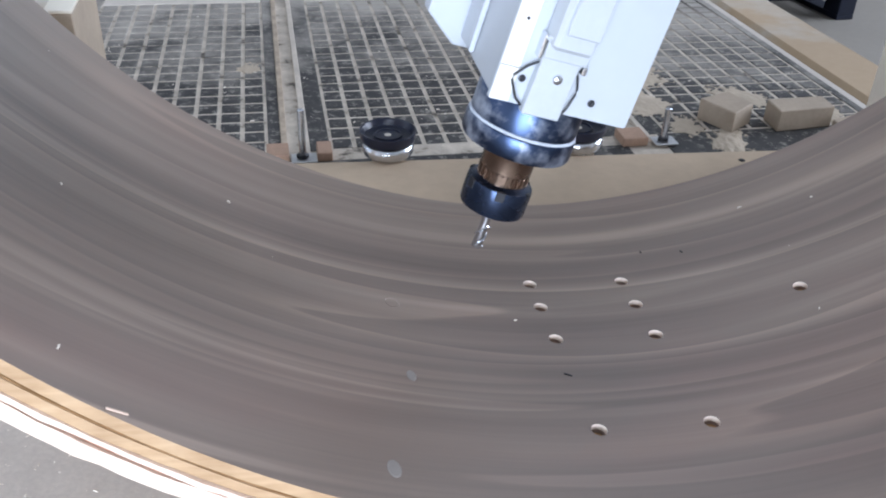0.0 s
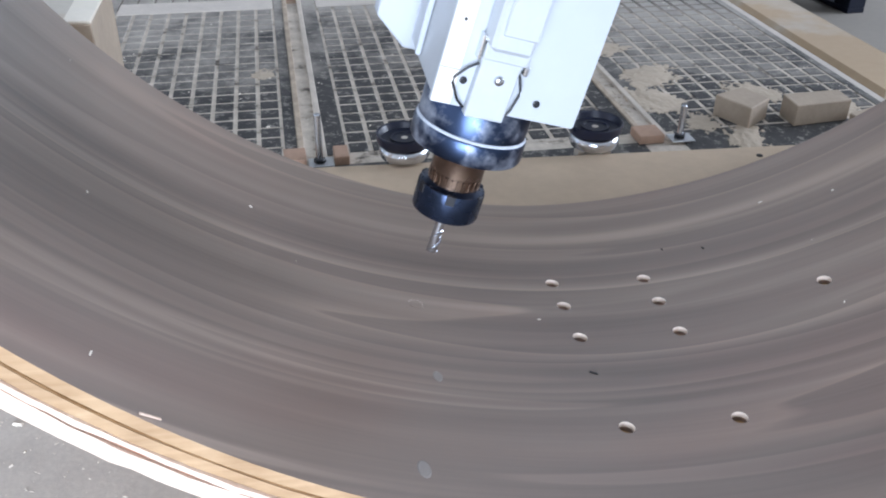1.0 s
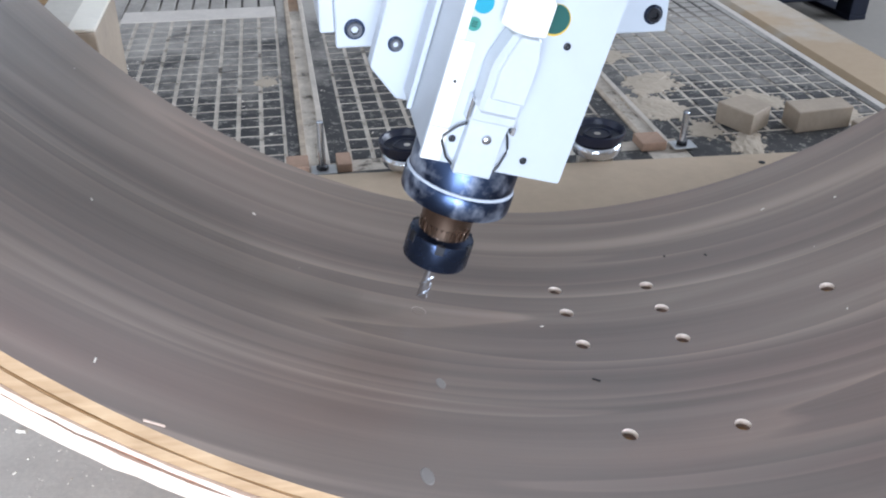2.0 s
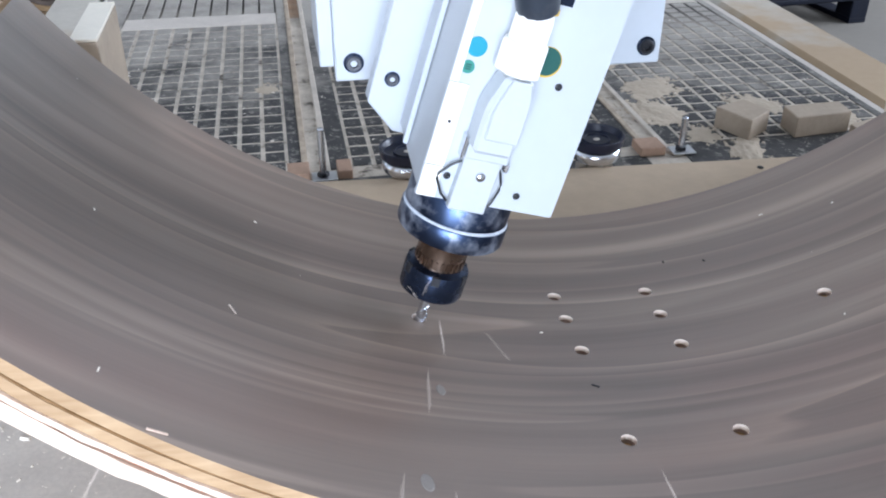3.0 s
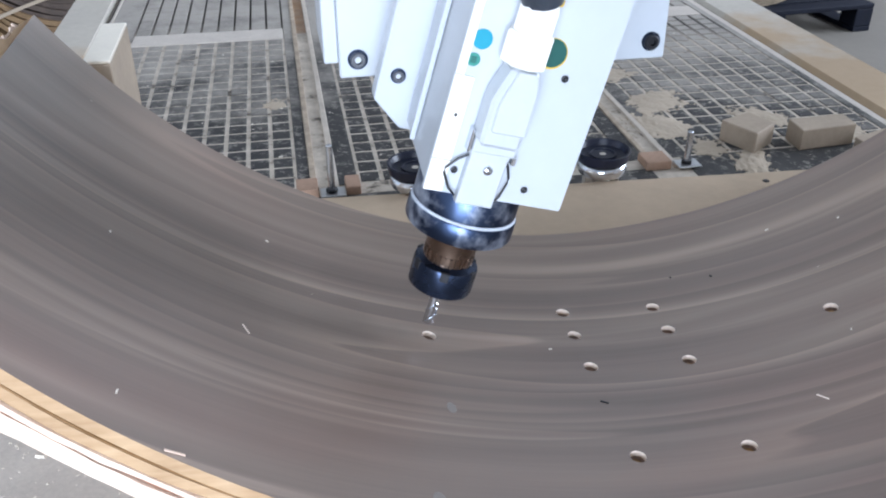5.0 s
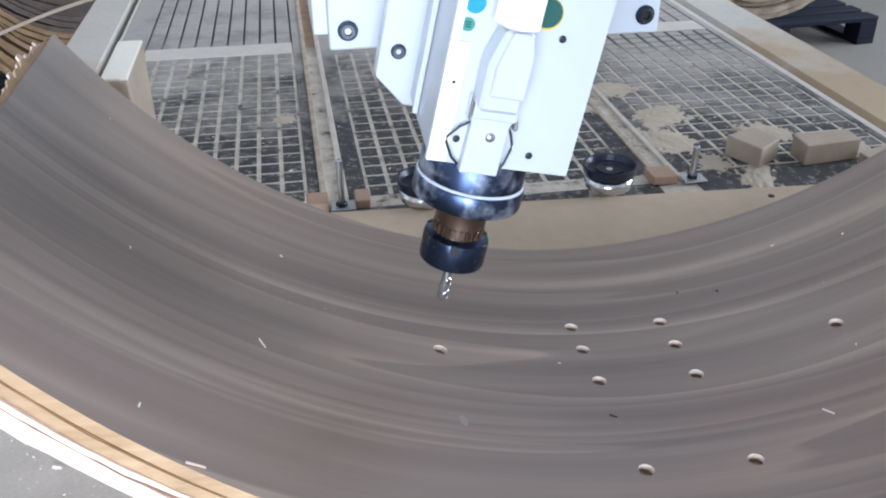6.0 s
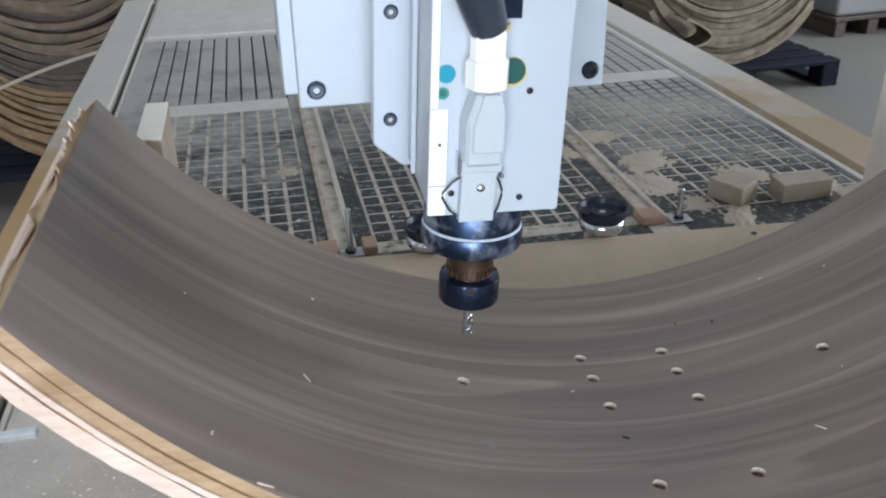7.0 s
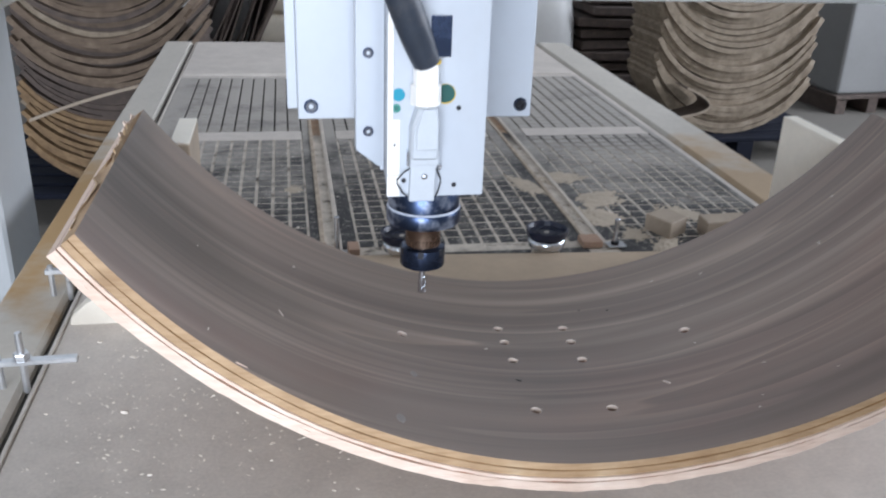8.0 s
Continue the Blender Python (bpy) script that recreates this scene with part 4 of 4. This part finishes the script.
part("bracket", box(-0.97, -0.752, 0.65, 0.85, 0.3352, 0.3658, 0.003), M_PLASTIC, gantry)
part("column", box(1.65, 1.9, 0.64, 0.86, FLOOR, 0.3658, 0.006), M_GANTRY, gantry, "pale enamelled column")

# ---- goods standing round the machine ----
def pallet(x, y, turn):
    t = thing("pallet", pose(x, y, FLOOR, 0, 0, turn), "dark blue plastic pallet on the concrete floor", "pallet", "pallets on the floor")
    for k in range(7):
        yy = -0.4 + k * 0.1333
        part("slat", box(-0.55, 0.55, yy - 0.05, yy + 0.05, 0.115, 0.14, 0.004), M_PALLET, t)
    for xx in (-0.5, 0, 0.5):
        part("runner", box(xx - 0.05, xx + 0.05, -0.45, 0.45, 0.0, 0.025, 0.003), M_PALLET, t)
        for yy in (-0.39, 0, 0.39):
            part("foot", box(xx - 0.05, xx + 0.05, yy - 0.06, yy + 0.06, 0.025, 0.115, 0.004), M_PALLET, t)
    return t


pallet(2.12, 3.85, 4)
pallet(-1.1, 3.2, -3)


def bent_sheet(depth, thick, material, seed, dy=0.01, rad=R, half=52):
    """One bent blank for the piles: a trough with a slightly ragged edge."""
    rn = random.Random(seed)
    bm = bmesh.new()
    n = 30
    cols = []
    for i in range(n + 1):
        a = radians(-half + 2 * half * i / n)
        e = rn.uniform(-dy, dy) * 0.4
        for_r = (rad, rad + thick)
        s, c = math.sin(a), math.cos(a)
        cols.append([bm.verts.new((for_r[0] * s, e, rad - for_r[0] * c)), bm.verts.new((for_r[0] * s, depth, rad - for_r[0] * c)), bm.verts.new((for_r[1] * s, depth, rad - for_r[1] * c)), bm.verts.new((for_r[1] * s, e, rad - for_r[1] * c))])
    for p, q in zip(cols, cols[1:]):
        for k in range(4):
            bm.faces.new((p[k], q[k], q[(k + 1) % 4], p[(k + 1) % 4]))
    bm.faces.new(cols[0])
    bm.faces.new(cols[-1])
    ob = part("bent_blank", bm, material, smooth=True)
    return ob


def pile(x, y, z, count, step, mats, label, group, seed, wob=0.02, turn=0.0, rad=R, half=52, depth=0.62, full=0.62, pick=None):
    rn = random.Random(seed)
    firsts = [bent_sheet(depth, step * (full + 0.08 * k), m, seed + k, rad=rad, half=half) for k, m in enumerate(mats)]
    used = set()
    for i in range(count):
        k = pick(i, rn) if pick else rn.randrange(len(firsts))
        m = pose(x + rn.uniform(-wob, wob), y + rn.uniform(-wob, wob) * 1.6, z + i * step, 0, rn.uniform(-0.6, 0.6), turn + rn.uniform(-0.7, 0.7))
        if k in used:
            copy_thing(firsts[k], m)
        else:
            firsts[k].matrix_basis = m
            tagged(firsts[k], label, "bent plywood", group)
            used.add(k)
    for k, f in enumerate(firsts):
        if k not in used:
            bpy.data.objects.remove(f)


pile(2.07, 3.5, -0.685, 34, 0.031, [M_STACK_R, M_STACK_R, M_STACK_R], "pale bent plywood blank lying in a pile on a pallet", "pale pile of bent blanks", 3, 0.012, 2, 0.5, 61, 0.36, 0.76)
def by_height(i, rn):
    """Ochre blanks below, a dark band, grey-brown ones above, with a few pale ones between."""
    if rn.random() < 0.06:
        return 3
    return 0 if i < 15 else 1 if i < 19 else rn.choice((1, 2, 2))


pile(-1.0, 2.8, -0.685, 46, 0.0195, [M_STACK_O, M_STACK_D, M_STACK_L, M_STACK_R], "brown bent plywood blank lying in a pile on a pallet", "brown pile of bent blanks", 11, 0.016, -3, 0.4, 54, 0.62, 0.9, by_height)


def strip_mesh(points, w):
    """A thin bent strip of veneer."""
    bm = bmesh.new()
    rows = [[bm.verts.new(Vector(p)), bm.verts.new(Vector(p) + Vector((0, 0.01, 0.0))), bm.verts.new(Vector(p) + Vector((0, 0.01, w))), bm.verts.new(Vector(p) + Vector((0, 0, w)))] for p in points]
    for p, q in zip(rows, rows[1:]):
        for k in range(4):
            bm.faces.new((p[k], q[k], q[(k + 1) % 4], p[(k + 1) % 4]))
    bm.faces.new(rows[0])
    bm.faces.new(rows[-1])
    return bm


tagged(part("veneer_strip", strip_mesh([(-1.3 + 0.5 * u, 2.74, -0.40 + 0.15 * u + 0.012 * math.sin(u * 3.1)) for u in [i / 12 for i in range(13)]], 0.012), M_BLOCK), "long pale veneer strip caught across the brown pile", "veneer strip")
flap = [(1.66 + 0.2 * math.sin(u * 2.9) ** 0.8 if u > 0 else 1.66, 3.3, -0.58 + 0.16 * u - 0.02 * math.sin(u * 3.1)) for u in [i / 16 for i in range(17)]]
bm = bmesh.new()
rows = [[bm.verts.new((x, y + dy, z + dz)) for dy, dz in ((0.004, 0), (0.16, 0), (0.16, 0.006), (0.004, 0.006))] for x, y, z in flap]
for p, q in zip(rows, rows[1:]):
    for k in range(4):
        bm.faces.new((p[k], q[k], q[(k + 1) % 4], p[(k + 1) % 4]))
sheet = tagged(part("veneer_offcut", bm, M_STACK_D), "dark curled veneer offcut hanging off the pale pile", "veneer offcut")
part("edge", strip_mesh(flap, 0.012), M_BLOCK, sheet, "pale cut edge")

# darker goods behind
rn = random.Random(21)
for i in range(12):
    tagged(part("dark_board", box(-0.3, 0.3, -0.3, 0.3, 0, 0.05, 0.006), M_STACK_D, m=pose(1.74 + rn.uniform(-0.03, 0.03), 4.5 + rn.uniform(-0.04, 0.04), FLOOR + 0.066 * i, 0, rn.uniform(-1.2, 1.2), rn.uniform(-6, 6))), "dark brown timber board lying in a stack", "board", "stack of dark boards")
for i in range(14):
    tagged(part("veneer_sheet", box(-0.006, 0.006, -0.35, 0.35, 0, 0.85 + rn.uniform(-0.08, 0.1), 0.001), M_STACK_D, m=pose(-0.98 + 0.026 * i, 4.75 + rn.uniform(-0.05, 0.05), FLOOR, 0, 22 + rn.uniform(-5, 5), rn.uniform(-8, 8))), "dark thin veneer sheet leaning in a bundle", "veneer sheet", "leaning veneer sheets")


def carton(x, y, z, w, d, h, turn, material, label):
    t = thing("carton", pose(x, y, z, 0, 0, turn), label, "box")
    part("body", box(-w / 2, w / 2, -d / 2, d / 2, 0, h, 0.008, seg=2), material, t)
    part("flap", box(-w / 2 + 0.01, -0.004, -d / 2 + 0.01, d / 2 - 0.01, h + 0.0002, h + 0.005), material, t)
    part("flap", box(0.004, w / 2 - 0.01, -d / 2 + 0.01, d / 2 - 0.01, h + 0.0002, h + 0.005), material, t)


carton(-0.62, 4.7, FLOOR, 0.42, 0.4, 0.42, 8, M_GREYBOX, "grey board box standing on the floor")
carton(-0.6, 4.72, FLOOR + 0.426, 0.3, 0.32, 0.26, -14, M_GREYBOX, "grey board box standing on another box")


def sack(x, y, z, w, d, h, turn, seed):
    bm = bmesh.new()
    bmesh.ops.create_uvsphere(bm, u_segments=28, v_segments=16, radius=1)
    rs = Vector((seed * 3.1, 1.7, 0.4))
    for v in bm.verts:
        c = v.co
        s = lambda q: math.copysign(abs(q) ** 0.55, q)
        k = 1 + 0.09 * noise.noise(c * 2.2 + rs)
        v.co = Vector((s(c.x) * w / 2 * k, s(c.y) * d / 2 * k, h / 2 + s(c.z) * h / 2 * k))
    return tagged(part("sack", bm, M_SACK, smooth=True, m=pose(x, y, z, 0, 0, turn)), "full cream cloth sack lying in a heap", "sack", "heap of sacks")


for i, (x, z) in enumerate(((-0.25, -0.85), (0.3, -0.85), (-0.22, -0.66), (0.26, -0.66), (-0.28, -0.47), (0.22, -0.47), (-0.2, -0.28))):
    sack(x, 4.85 + 0.05 * (i % 2), z, 0.58, 0.42, 0.22, 4 * (i % 3) - 4, i)
drum = thing("drum", (1.17, 4.35, FLOOR), "white plastic drum standing behind the table", "drum")
part("body", lathe([(0.2, 0), (0.24, 0.02), (0.26, 0.3), (0.25, 0.6), (0.22, 0.78), (0.2, 0.8)], 40), M_PLASTIC, drum, smooth=True)
part("lid", lathe([(0.205, 0.8), (0.215, 0.805), (0.215, 0.83), (0.2, 0.84), (0, 0.842)], 40), M_PLASTIC, drum, smooth=True)
for k, (x, y) in enumerate(((3.55, 4.8), (4.25, 4.65))):
    w = thing("wrapped_load", pose(x, y, FLOOR, 0, 0, 6 - 9 * k), "white film-wrapped goods on a wooden pallet", "wrapped goods", "wrapped goods by the wall")
    for xx in (-0.25, 0, 0.25):
        part("runner", box(xx - 0.04, xx + 0.04, -0.4, 0.4, 0, 0.1, 0.004), M_STACK_D, w, "dark timber pallet runner")
    part("deck", box(-0.31, 0.31, -0.41, 0.41, 0.1, 0.125, 0.003), M_STACK_D, w)
    part("load", box(-0.29, 0.29, -0.38, 0.38, 0.125, 1.15, 0.03, seg=3), M_WRAP, w, "white wrapped block of goods")

# ---- sawdust and chips ----
def heap(x, y, w, d, h, seed, turn=0):
    bm = bmesh.new()
    n = 48
    rs = Vector((seed * 7.3, seed, 0.3))
    g = [[None] * (n + 1) for _ in range(n + 1)]
    for i in range(n + 1):
        for j in range(n + 1):
            u, v = i / n * 2 - 1, j / n * 2 - 1
            r = math.hypot(u, v) + 0.4 * noise.noise(Vector((u * 1.6, v * 1.6, 0)) + rs) + 0.32 * noise.noise(Vector((u * 5, v * 5, 3)) + rs) + 0.25 * noise.noise(Vector((u * 11, v * 11, 5)) + rs)
            z = max(-0.003, h * (0.8 - r) * 0.7) if r < 0.8 else -0.003
            g[i][j] = bm.verts.new((u * w / 2, v * d / 2, min(z, h * 0.7) + (0.0006 * noise.noise(Vector((u * 9, v * 9, 7))) if z > 0 else 0)))
    for i in range(n):
        for j in range(n):
            q = (g[i][j], g[i + 1][j], g[i + 1][j + 1], g[i][j + 1])
            if max(v.co.z for v in q) > -0.0029:
                bm.faces.new(q)
    tagged(part("sawdust", bm, M_DUST, smooth=True, m=pose(x, y, 0.0, 0, 0, turn)), "thin beige sawdust drift on the grooved table", "sawdust", kind="stuff")


for i, (x, y, w, d, h) in enumerate(((0.27, 0.545, 0.1, 0.13, 0.005), (0.3, 0.63, 0.12, 0.1, 0.004), (0.305, 0.45, 0.08, 0.06, 0.004), (0.34, 0.385, 0.13, 0.06, 0.006), (0.26, 0.76, 0.1, 0.12, 0.003), (0.43, 0.54, 0.12, 0.08, 0.003), (-0.305, 0.44, 0.05, 0.03, 0.004), (-0.28, 0.73, 0.05, 0.05, 0.002), (0.17, 0.72, 0.06, 0.16, 0.003), (0.52, 0.47, 0.09, 0.06, 0.004))):
    heap(x, y, w, d, h, i + 1, 25 * i)


def chips(name, count, seed, spot, size, material, label):
    """Scattered wood chips, one mesh."""
    rn = random.Random(seed)
    vs, fs = [], []
    for _ in range(count):
        p, up = spot(rn)
        s = size * rn.uniform(0.4, 1.6)
        l, w, h = s * rn.uniform(0.8, 2.4), s * rn.uniform(0.4, 0.9), s * rn.uniform(0.15, 0.5)
        q = up.to_track_quat("Z", "Y").to_matrix() @ Euler((rn.uniform(-0.25, 0.25), rn.uniform(-0.25, 0.25), rn.uniform(0, 6.28))).to_matrix()
        b = len(vs)
        for dx, dy, dz in ((-1, -1, 0), (1, -0.7, 0), (0.8, 1, 0), (-0.9, 0.8, 0), (-0.8, -0.7, 1), (0.9, -0.5, 1), (0.6, 0.8, 1), (-0.7, 0.7, 1)):
            vs.append(p + q @ Vector((dx * l / 2, dy * w / 2, dz * h)))
        fs += [(b, b + 3, b + 2, b + 1), (b + 4, b + 5, b + 6, b + 7)] + [(b + k, b + (k + 1) % 4, b + 4 + (k + 1) % 4, b + 4 + k) for k in range(4)]
    me = bpy.data.meshes.new(name)
    me.from_pydata([tuple(v) for v in vs], [], fs)
    me.materials.append(material)
    return tagged(new(name, me), label, "wood chips", kind="stuff")


UP = Vector((0, 0, 1))
chips("wood_chips", 600, 5, lambda r: (Vector((r.triangular(-0.58, -0.1, -0.5), r.triangular(-0.4, 0.3, 0.0), 0.0002)), UP), 0.0013, M_CHIP, "pale wood chips scattered on the grey table top")
chips("wood_chips", 90, 6, lambda r: (Vector((r.uniform(-0.58, 0.55), r.uniform(-0.6, -0.05), 0.0002)), UP), 0.0014, M_CHIP, "pale wood chips scattered on the grey table top")
chips("wood_chips", 160, 9, lambda r: (Vector((r.uniform(-0.55, 0.58), r.uniform(0.4, 1.0), 0.0003)), UP), 0.002, M_CHIP, "pale wood chips scattered on the grooved table")


def on_face(r):
    a = r.uniform(radians(12), radians(44)) if r.random() < 0.6 else r.uniform(radians(-48), radians(10))
    p = at(a, r.uniform(near_y(a) + 0.02, far_y(a) - 0.01), R - 0.0002)
    return p, (Vector((CX, p.y, CZ)) - p).normalized()


chips("larger_wood_chips", 16, 15, lambda r: (Vector((r.triangular(-0.58, -0.25, -0.5), r.uniform(-0.3, 0.2), 0.0002)), UP), 0.0036, M_CHIP, "larger pale wood flakes on the grey table top")
chips("wood_chips", 16, 7, on_face, 0.0016, M_CHIP, "pale wood crumbs lying on the walnut face")

# flat pale glue smudges on the walnut face
for x, y, rr in ((-0.169, -0.133, 0.0042), (-0.193, -0.222, 0.0055)):
    a = on_panel(x)
    bm = lathe([(rr, 0), (rr * 0.85, 0.0004), (0, 0.0005)], 18, m=Matrix.Translation(at(a, y, R - 0.0001)) @ (Vector((CX, y, CZ)) - at(a, y)).to_track_quat("Z", "Y").to_matrix().to_4x4() @ Matrix.Diagonal((1.3, 0.8, 1, 1)))
    part("smudge", bm, M_SMUDGE, panel, "dull pale glue spot")

for x, y, ln, tw in ((-0.054, -0.121, 0.006, 60), (0.093, 0.02, 0.003, 10), (0.06, 0.03, 0.002, 0)):
    a = on_panel(x)
    part("fleck", box(-ln / 2, ln / 2, -0.0006, 0.0006, 0, 0.0006), M_BLACK, panel, "tiny dark fleck", m=Matrix.Translation(at(a, y, R - 0.0001)) @ (Vector((CX, y, CZ)) - at(a, y)).to_track_quat("Z", "Y").to_matrix().to_4x4() @ pose(0, 0, 0, 0, 0, tw))

# ---- pads of the grooved table ----
PX, PY = 0.0307, 0.0318
near_pads, far_pads = [], []
for x0, x1 in FIELDS:
    n = round((x1 - x0) / PX)
    px = (x1 - x0) / n
    for i in range(n):
        xc = x0 + px * (i + 0.5)
        for j in range(20):
            yc = 0.4325 + PY * (j + 0.5)
            (near_pads if yc < 0.76 else far_pads).append((xc, yc, px - 0.0058, PY - 0.0052))
        for j in range(18):
            yc = 1.138 + PY * (j + 0.5)
            far_pads.append((xc, yc, px - 0.0042, PY - (0.0008 if x0 < -0.5 else 0.003)))
pm = {}
for x, y, w, d in near_pads[:300]:
    key = (round(w, 4), round(d, 4))
    if key not in pm:
        pm[key] = pad_mesh(w, d)
    ob = new("pad", pm[key])
    ob.location = (x, y, 0)
    ob.parent = table
vs, fs = [], []
for x, y, w, d in near_pads[300:] + far_pads:
    b = len(vs)
    for s, z in ((1.0, -0.004), (1.0, -0.0012), (0.92, 0.0)):
        vs += [(x - w / 2 * s, y - d / 2 * s, z), (x + w / 2 * s, y - d / 2 * s, z), (x + w / 2 * s, y + d / 2 * s, z), (x - w / 2 * s, y + d / 2 * s, z)]
    fs += [(b + 8, b + 9, b + 10, b + 11)] + [(b + o + k, b + o + (k + 1) % 4, b + o + 4 + (k + 1) % 4, b + o + 4 + k) for o in (0, 4) for k in range(4)]
me = bpy.data.meshes.new("pads")
me.from_pydata(vs, [], fs)
me.materials.append(M_PHENOLIC)
pads = new("pad_field", me)
pads.parent = table
tagged(pads, "square dusty pads between the grooves", kind="stuff")


# ---- what moves ----
# seconds, tip x, tip z, lean of the head
HEAD = [
    (0.0, -0.1088, 0.1454, 15.6), (0.2, -0.1198, 0.1464, 15.6), (0.6, -0.1398, 0.1464, 15.6), (1.0, -0.1588, 0.1464, 15.6), (1.25, -0.1648, 0.1414, 15.6), (1.5, -0.1673, 0.1334, 15.6),
    (1.7, -0.1673, 0.1254, 15.8), (2.3, -0.1698, 0.1044, 16.2), (2.8, -0.1708, 0.0954, 16.3), (3.5, -0.1723, 0.0944, 16.3), (4.5, -0.1718, 0.1004, 16.2), (4.7, -0.1718, 0.1029, 16.1),
    (5.3, -0.1713, 0.1294, 15.0), (5.8, -0.1708, 0.1474, 13.2), (6.2, -0.1673, 0.1484, 10.2), (6.5, -0.1668, 0.1484, 7.0), (6.8, -0.1668, 0.1479, 4.2), (7.0, -0.1678, 0.1475, 2.6), (7.3, -0.1668, 0.1485, 0.6),
    (7.5, -0.1618, 0.1487, 0.0), (7.8, -0.1548, 0.1511, 0.0), (8.0, -0.1498, 0.1518, 0.0),
]
n_core = (Vector((CX, -0.0485, CZ)) - at(HA, -0.0485)).normalized()
core_turn = n_core.to_track_quat("Z", "Y").to_matrix().to_4x4()


def core_at(depth):
    return Matrix.Translation(at(HA, -0.0485, R + depth)) @ core_turn


# chips thrown out by the bit: start time, flight time, where they come down (x, y on the panel), height of the arc
FLIGHTS = [(2.55, 0.3, -0.30, -0.10, 0.03), (3.15, 0.35, 0.1, -0.15, 0.08)]


def bursts():
    """Chips thrown past the panel's rim on to the table top, in three bursts."""
    r = random.Random(17)
    out = []
    for t0, spread, n in ((2.66, 0.1, 24), (2.9, 0.1, 12), (3.15, 0.12, 26), (3.4, 0.08, 8)):
        for _ in range(n):
            out.append((t0 + r.uniform(-spread, spread), r.uniform(0.24, 0.4), r.triangular(-0.5, 0.08, -0.26), r.uniform(-0.62, -0.44), r.uniform(0.02, 0.1)))
    return out


def motions():
    tips = [(t, pose(x, -0.0485, z, 0, lean, 0)) for t, x, z, lean in HEAD]
    walk(head, tips)
    walk(car, [(t, pose(x + ARM * math.sin(radians(lean)), -0.0485, z + ARM * math.cos(radians(lean)))) for t, x, z, lean in HEAD])
    walk(core, [(0.0, core_at(0.0)), (2.3, core_at(0.0)), (2.8, core_at(0.0066)), (8.0, core_at(0.0066))])
    rn = random.Random(4)
    start = at(HA, -0.0485, R - 0.003)
    bm = box(-0.0045, 0.0045, -0.00045, 0.00045, -0.0003, 0.0003)
    first = tagged(part("flying_chip", bm, M_FRESH), "pale wood sliver thrown out by the cutter", "wood chip", "chips thrown by the cutter")
    flights = FLIGHTS + bursts()
    flying = [first] + [copy_thing(first, Matrix()) for _ in flights[1:]]
    for ob, (t0, dt, x, y, h) in zip(flying, flights):
        if y > -0.3:
            end = at(on_panel(x), y, R - 0.0006)
            up = (Vector((CX, y, CZ)) - end).normalized().to_track_quat("Z", "Y").to_matrix().to_4x4()
        else:
            end, up = Vector((x, y, 0.0008)), Matrix()
            over = (-0.29 - start.y) / (y - start.y)
            rim = start.lerp(end, over)
            h += max(0.0, at(on_panel(rim.x), 0).z + 0.02 - rim.z) / (4 * over * (1 - over))
        inside = Matrix.Translation(at(HA, -0.0485, R + 0.017)) @ core_turn
        rows = [(0.0, inside), (t0 - 0.1, inside)]
        for u in (0.0, 0.25, 0.5, 0.75):
            p = start.lerp(end, u) + Vector((0, 0, h * 4 * u * (1 - u)))
            way = end - start + Vector((0, 0, h * 4 * (1 - 2 * u)))
            rows.append((t0 + dt * u, Matrix.Translation(p) @ way.to_track_quat("X", "Z").to_matrix().to_4x4() @ pose(0, 0, 0, 0, rn.uniform(-12, 12), rn.uniform(-12, 12))))
        rest = Matrix.Translation(end) @ up @ pose(0, 0, 0, 0, 0, rn.uniform(-60, 60))
        rows += [(t0 + dt, rest), (8.0, rest)]
        walk(ob, rows)


motions()
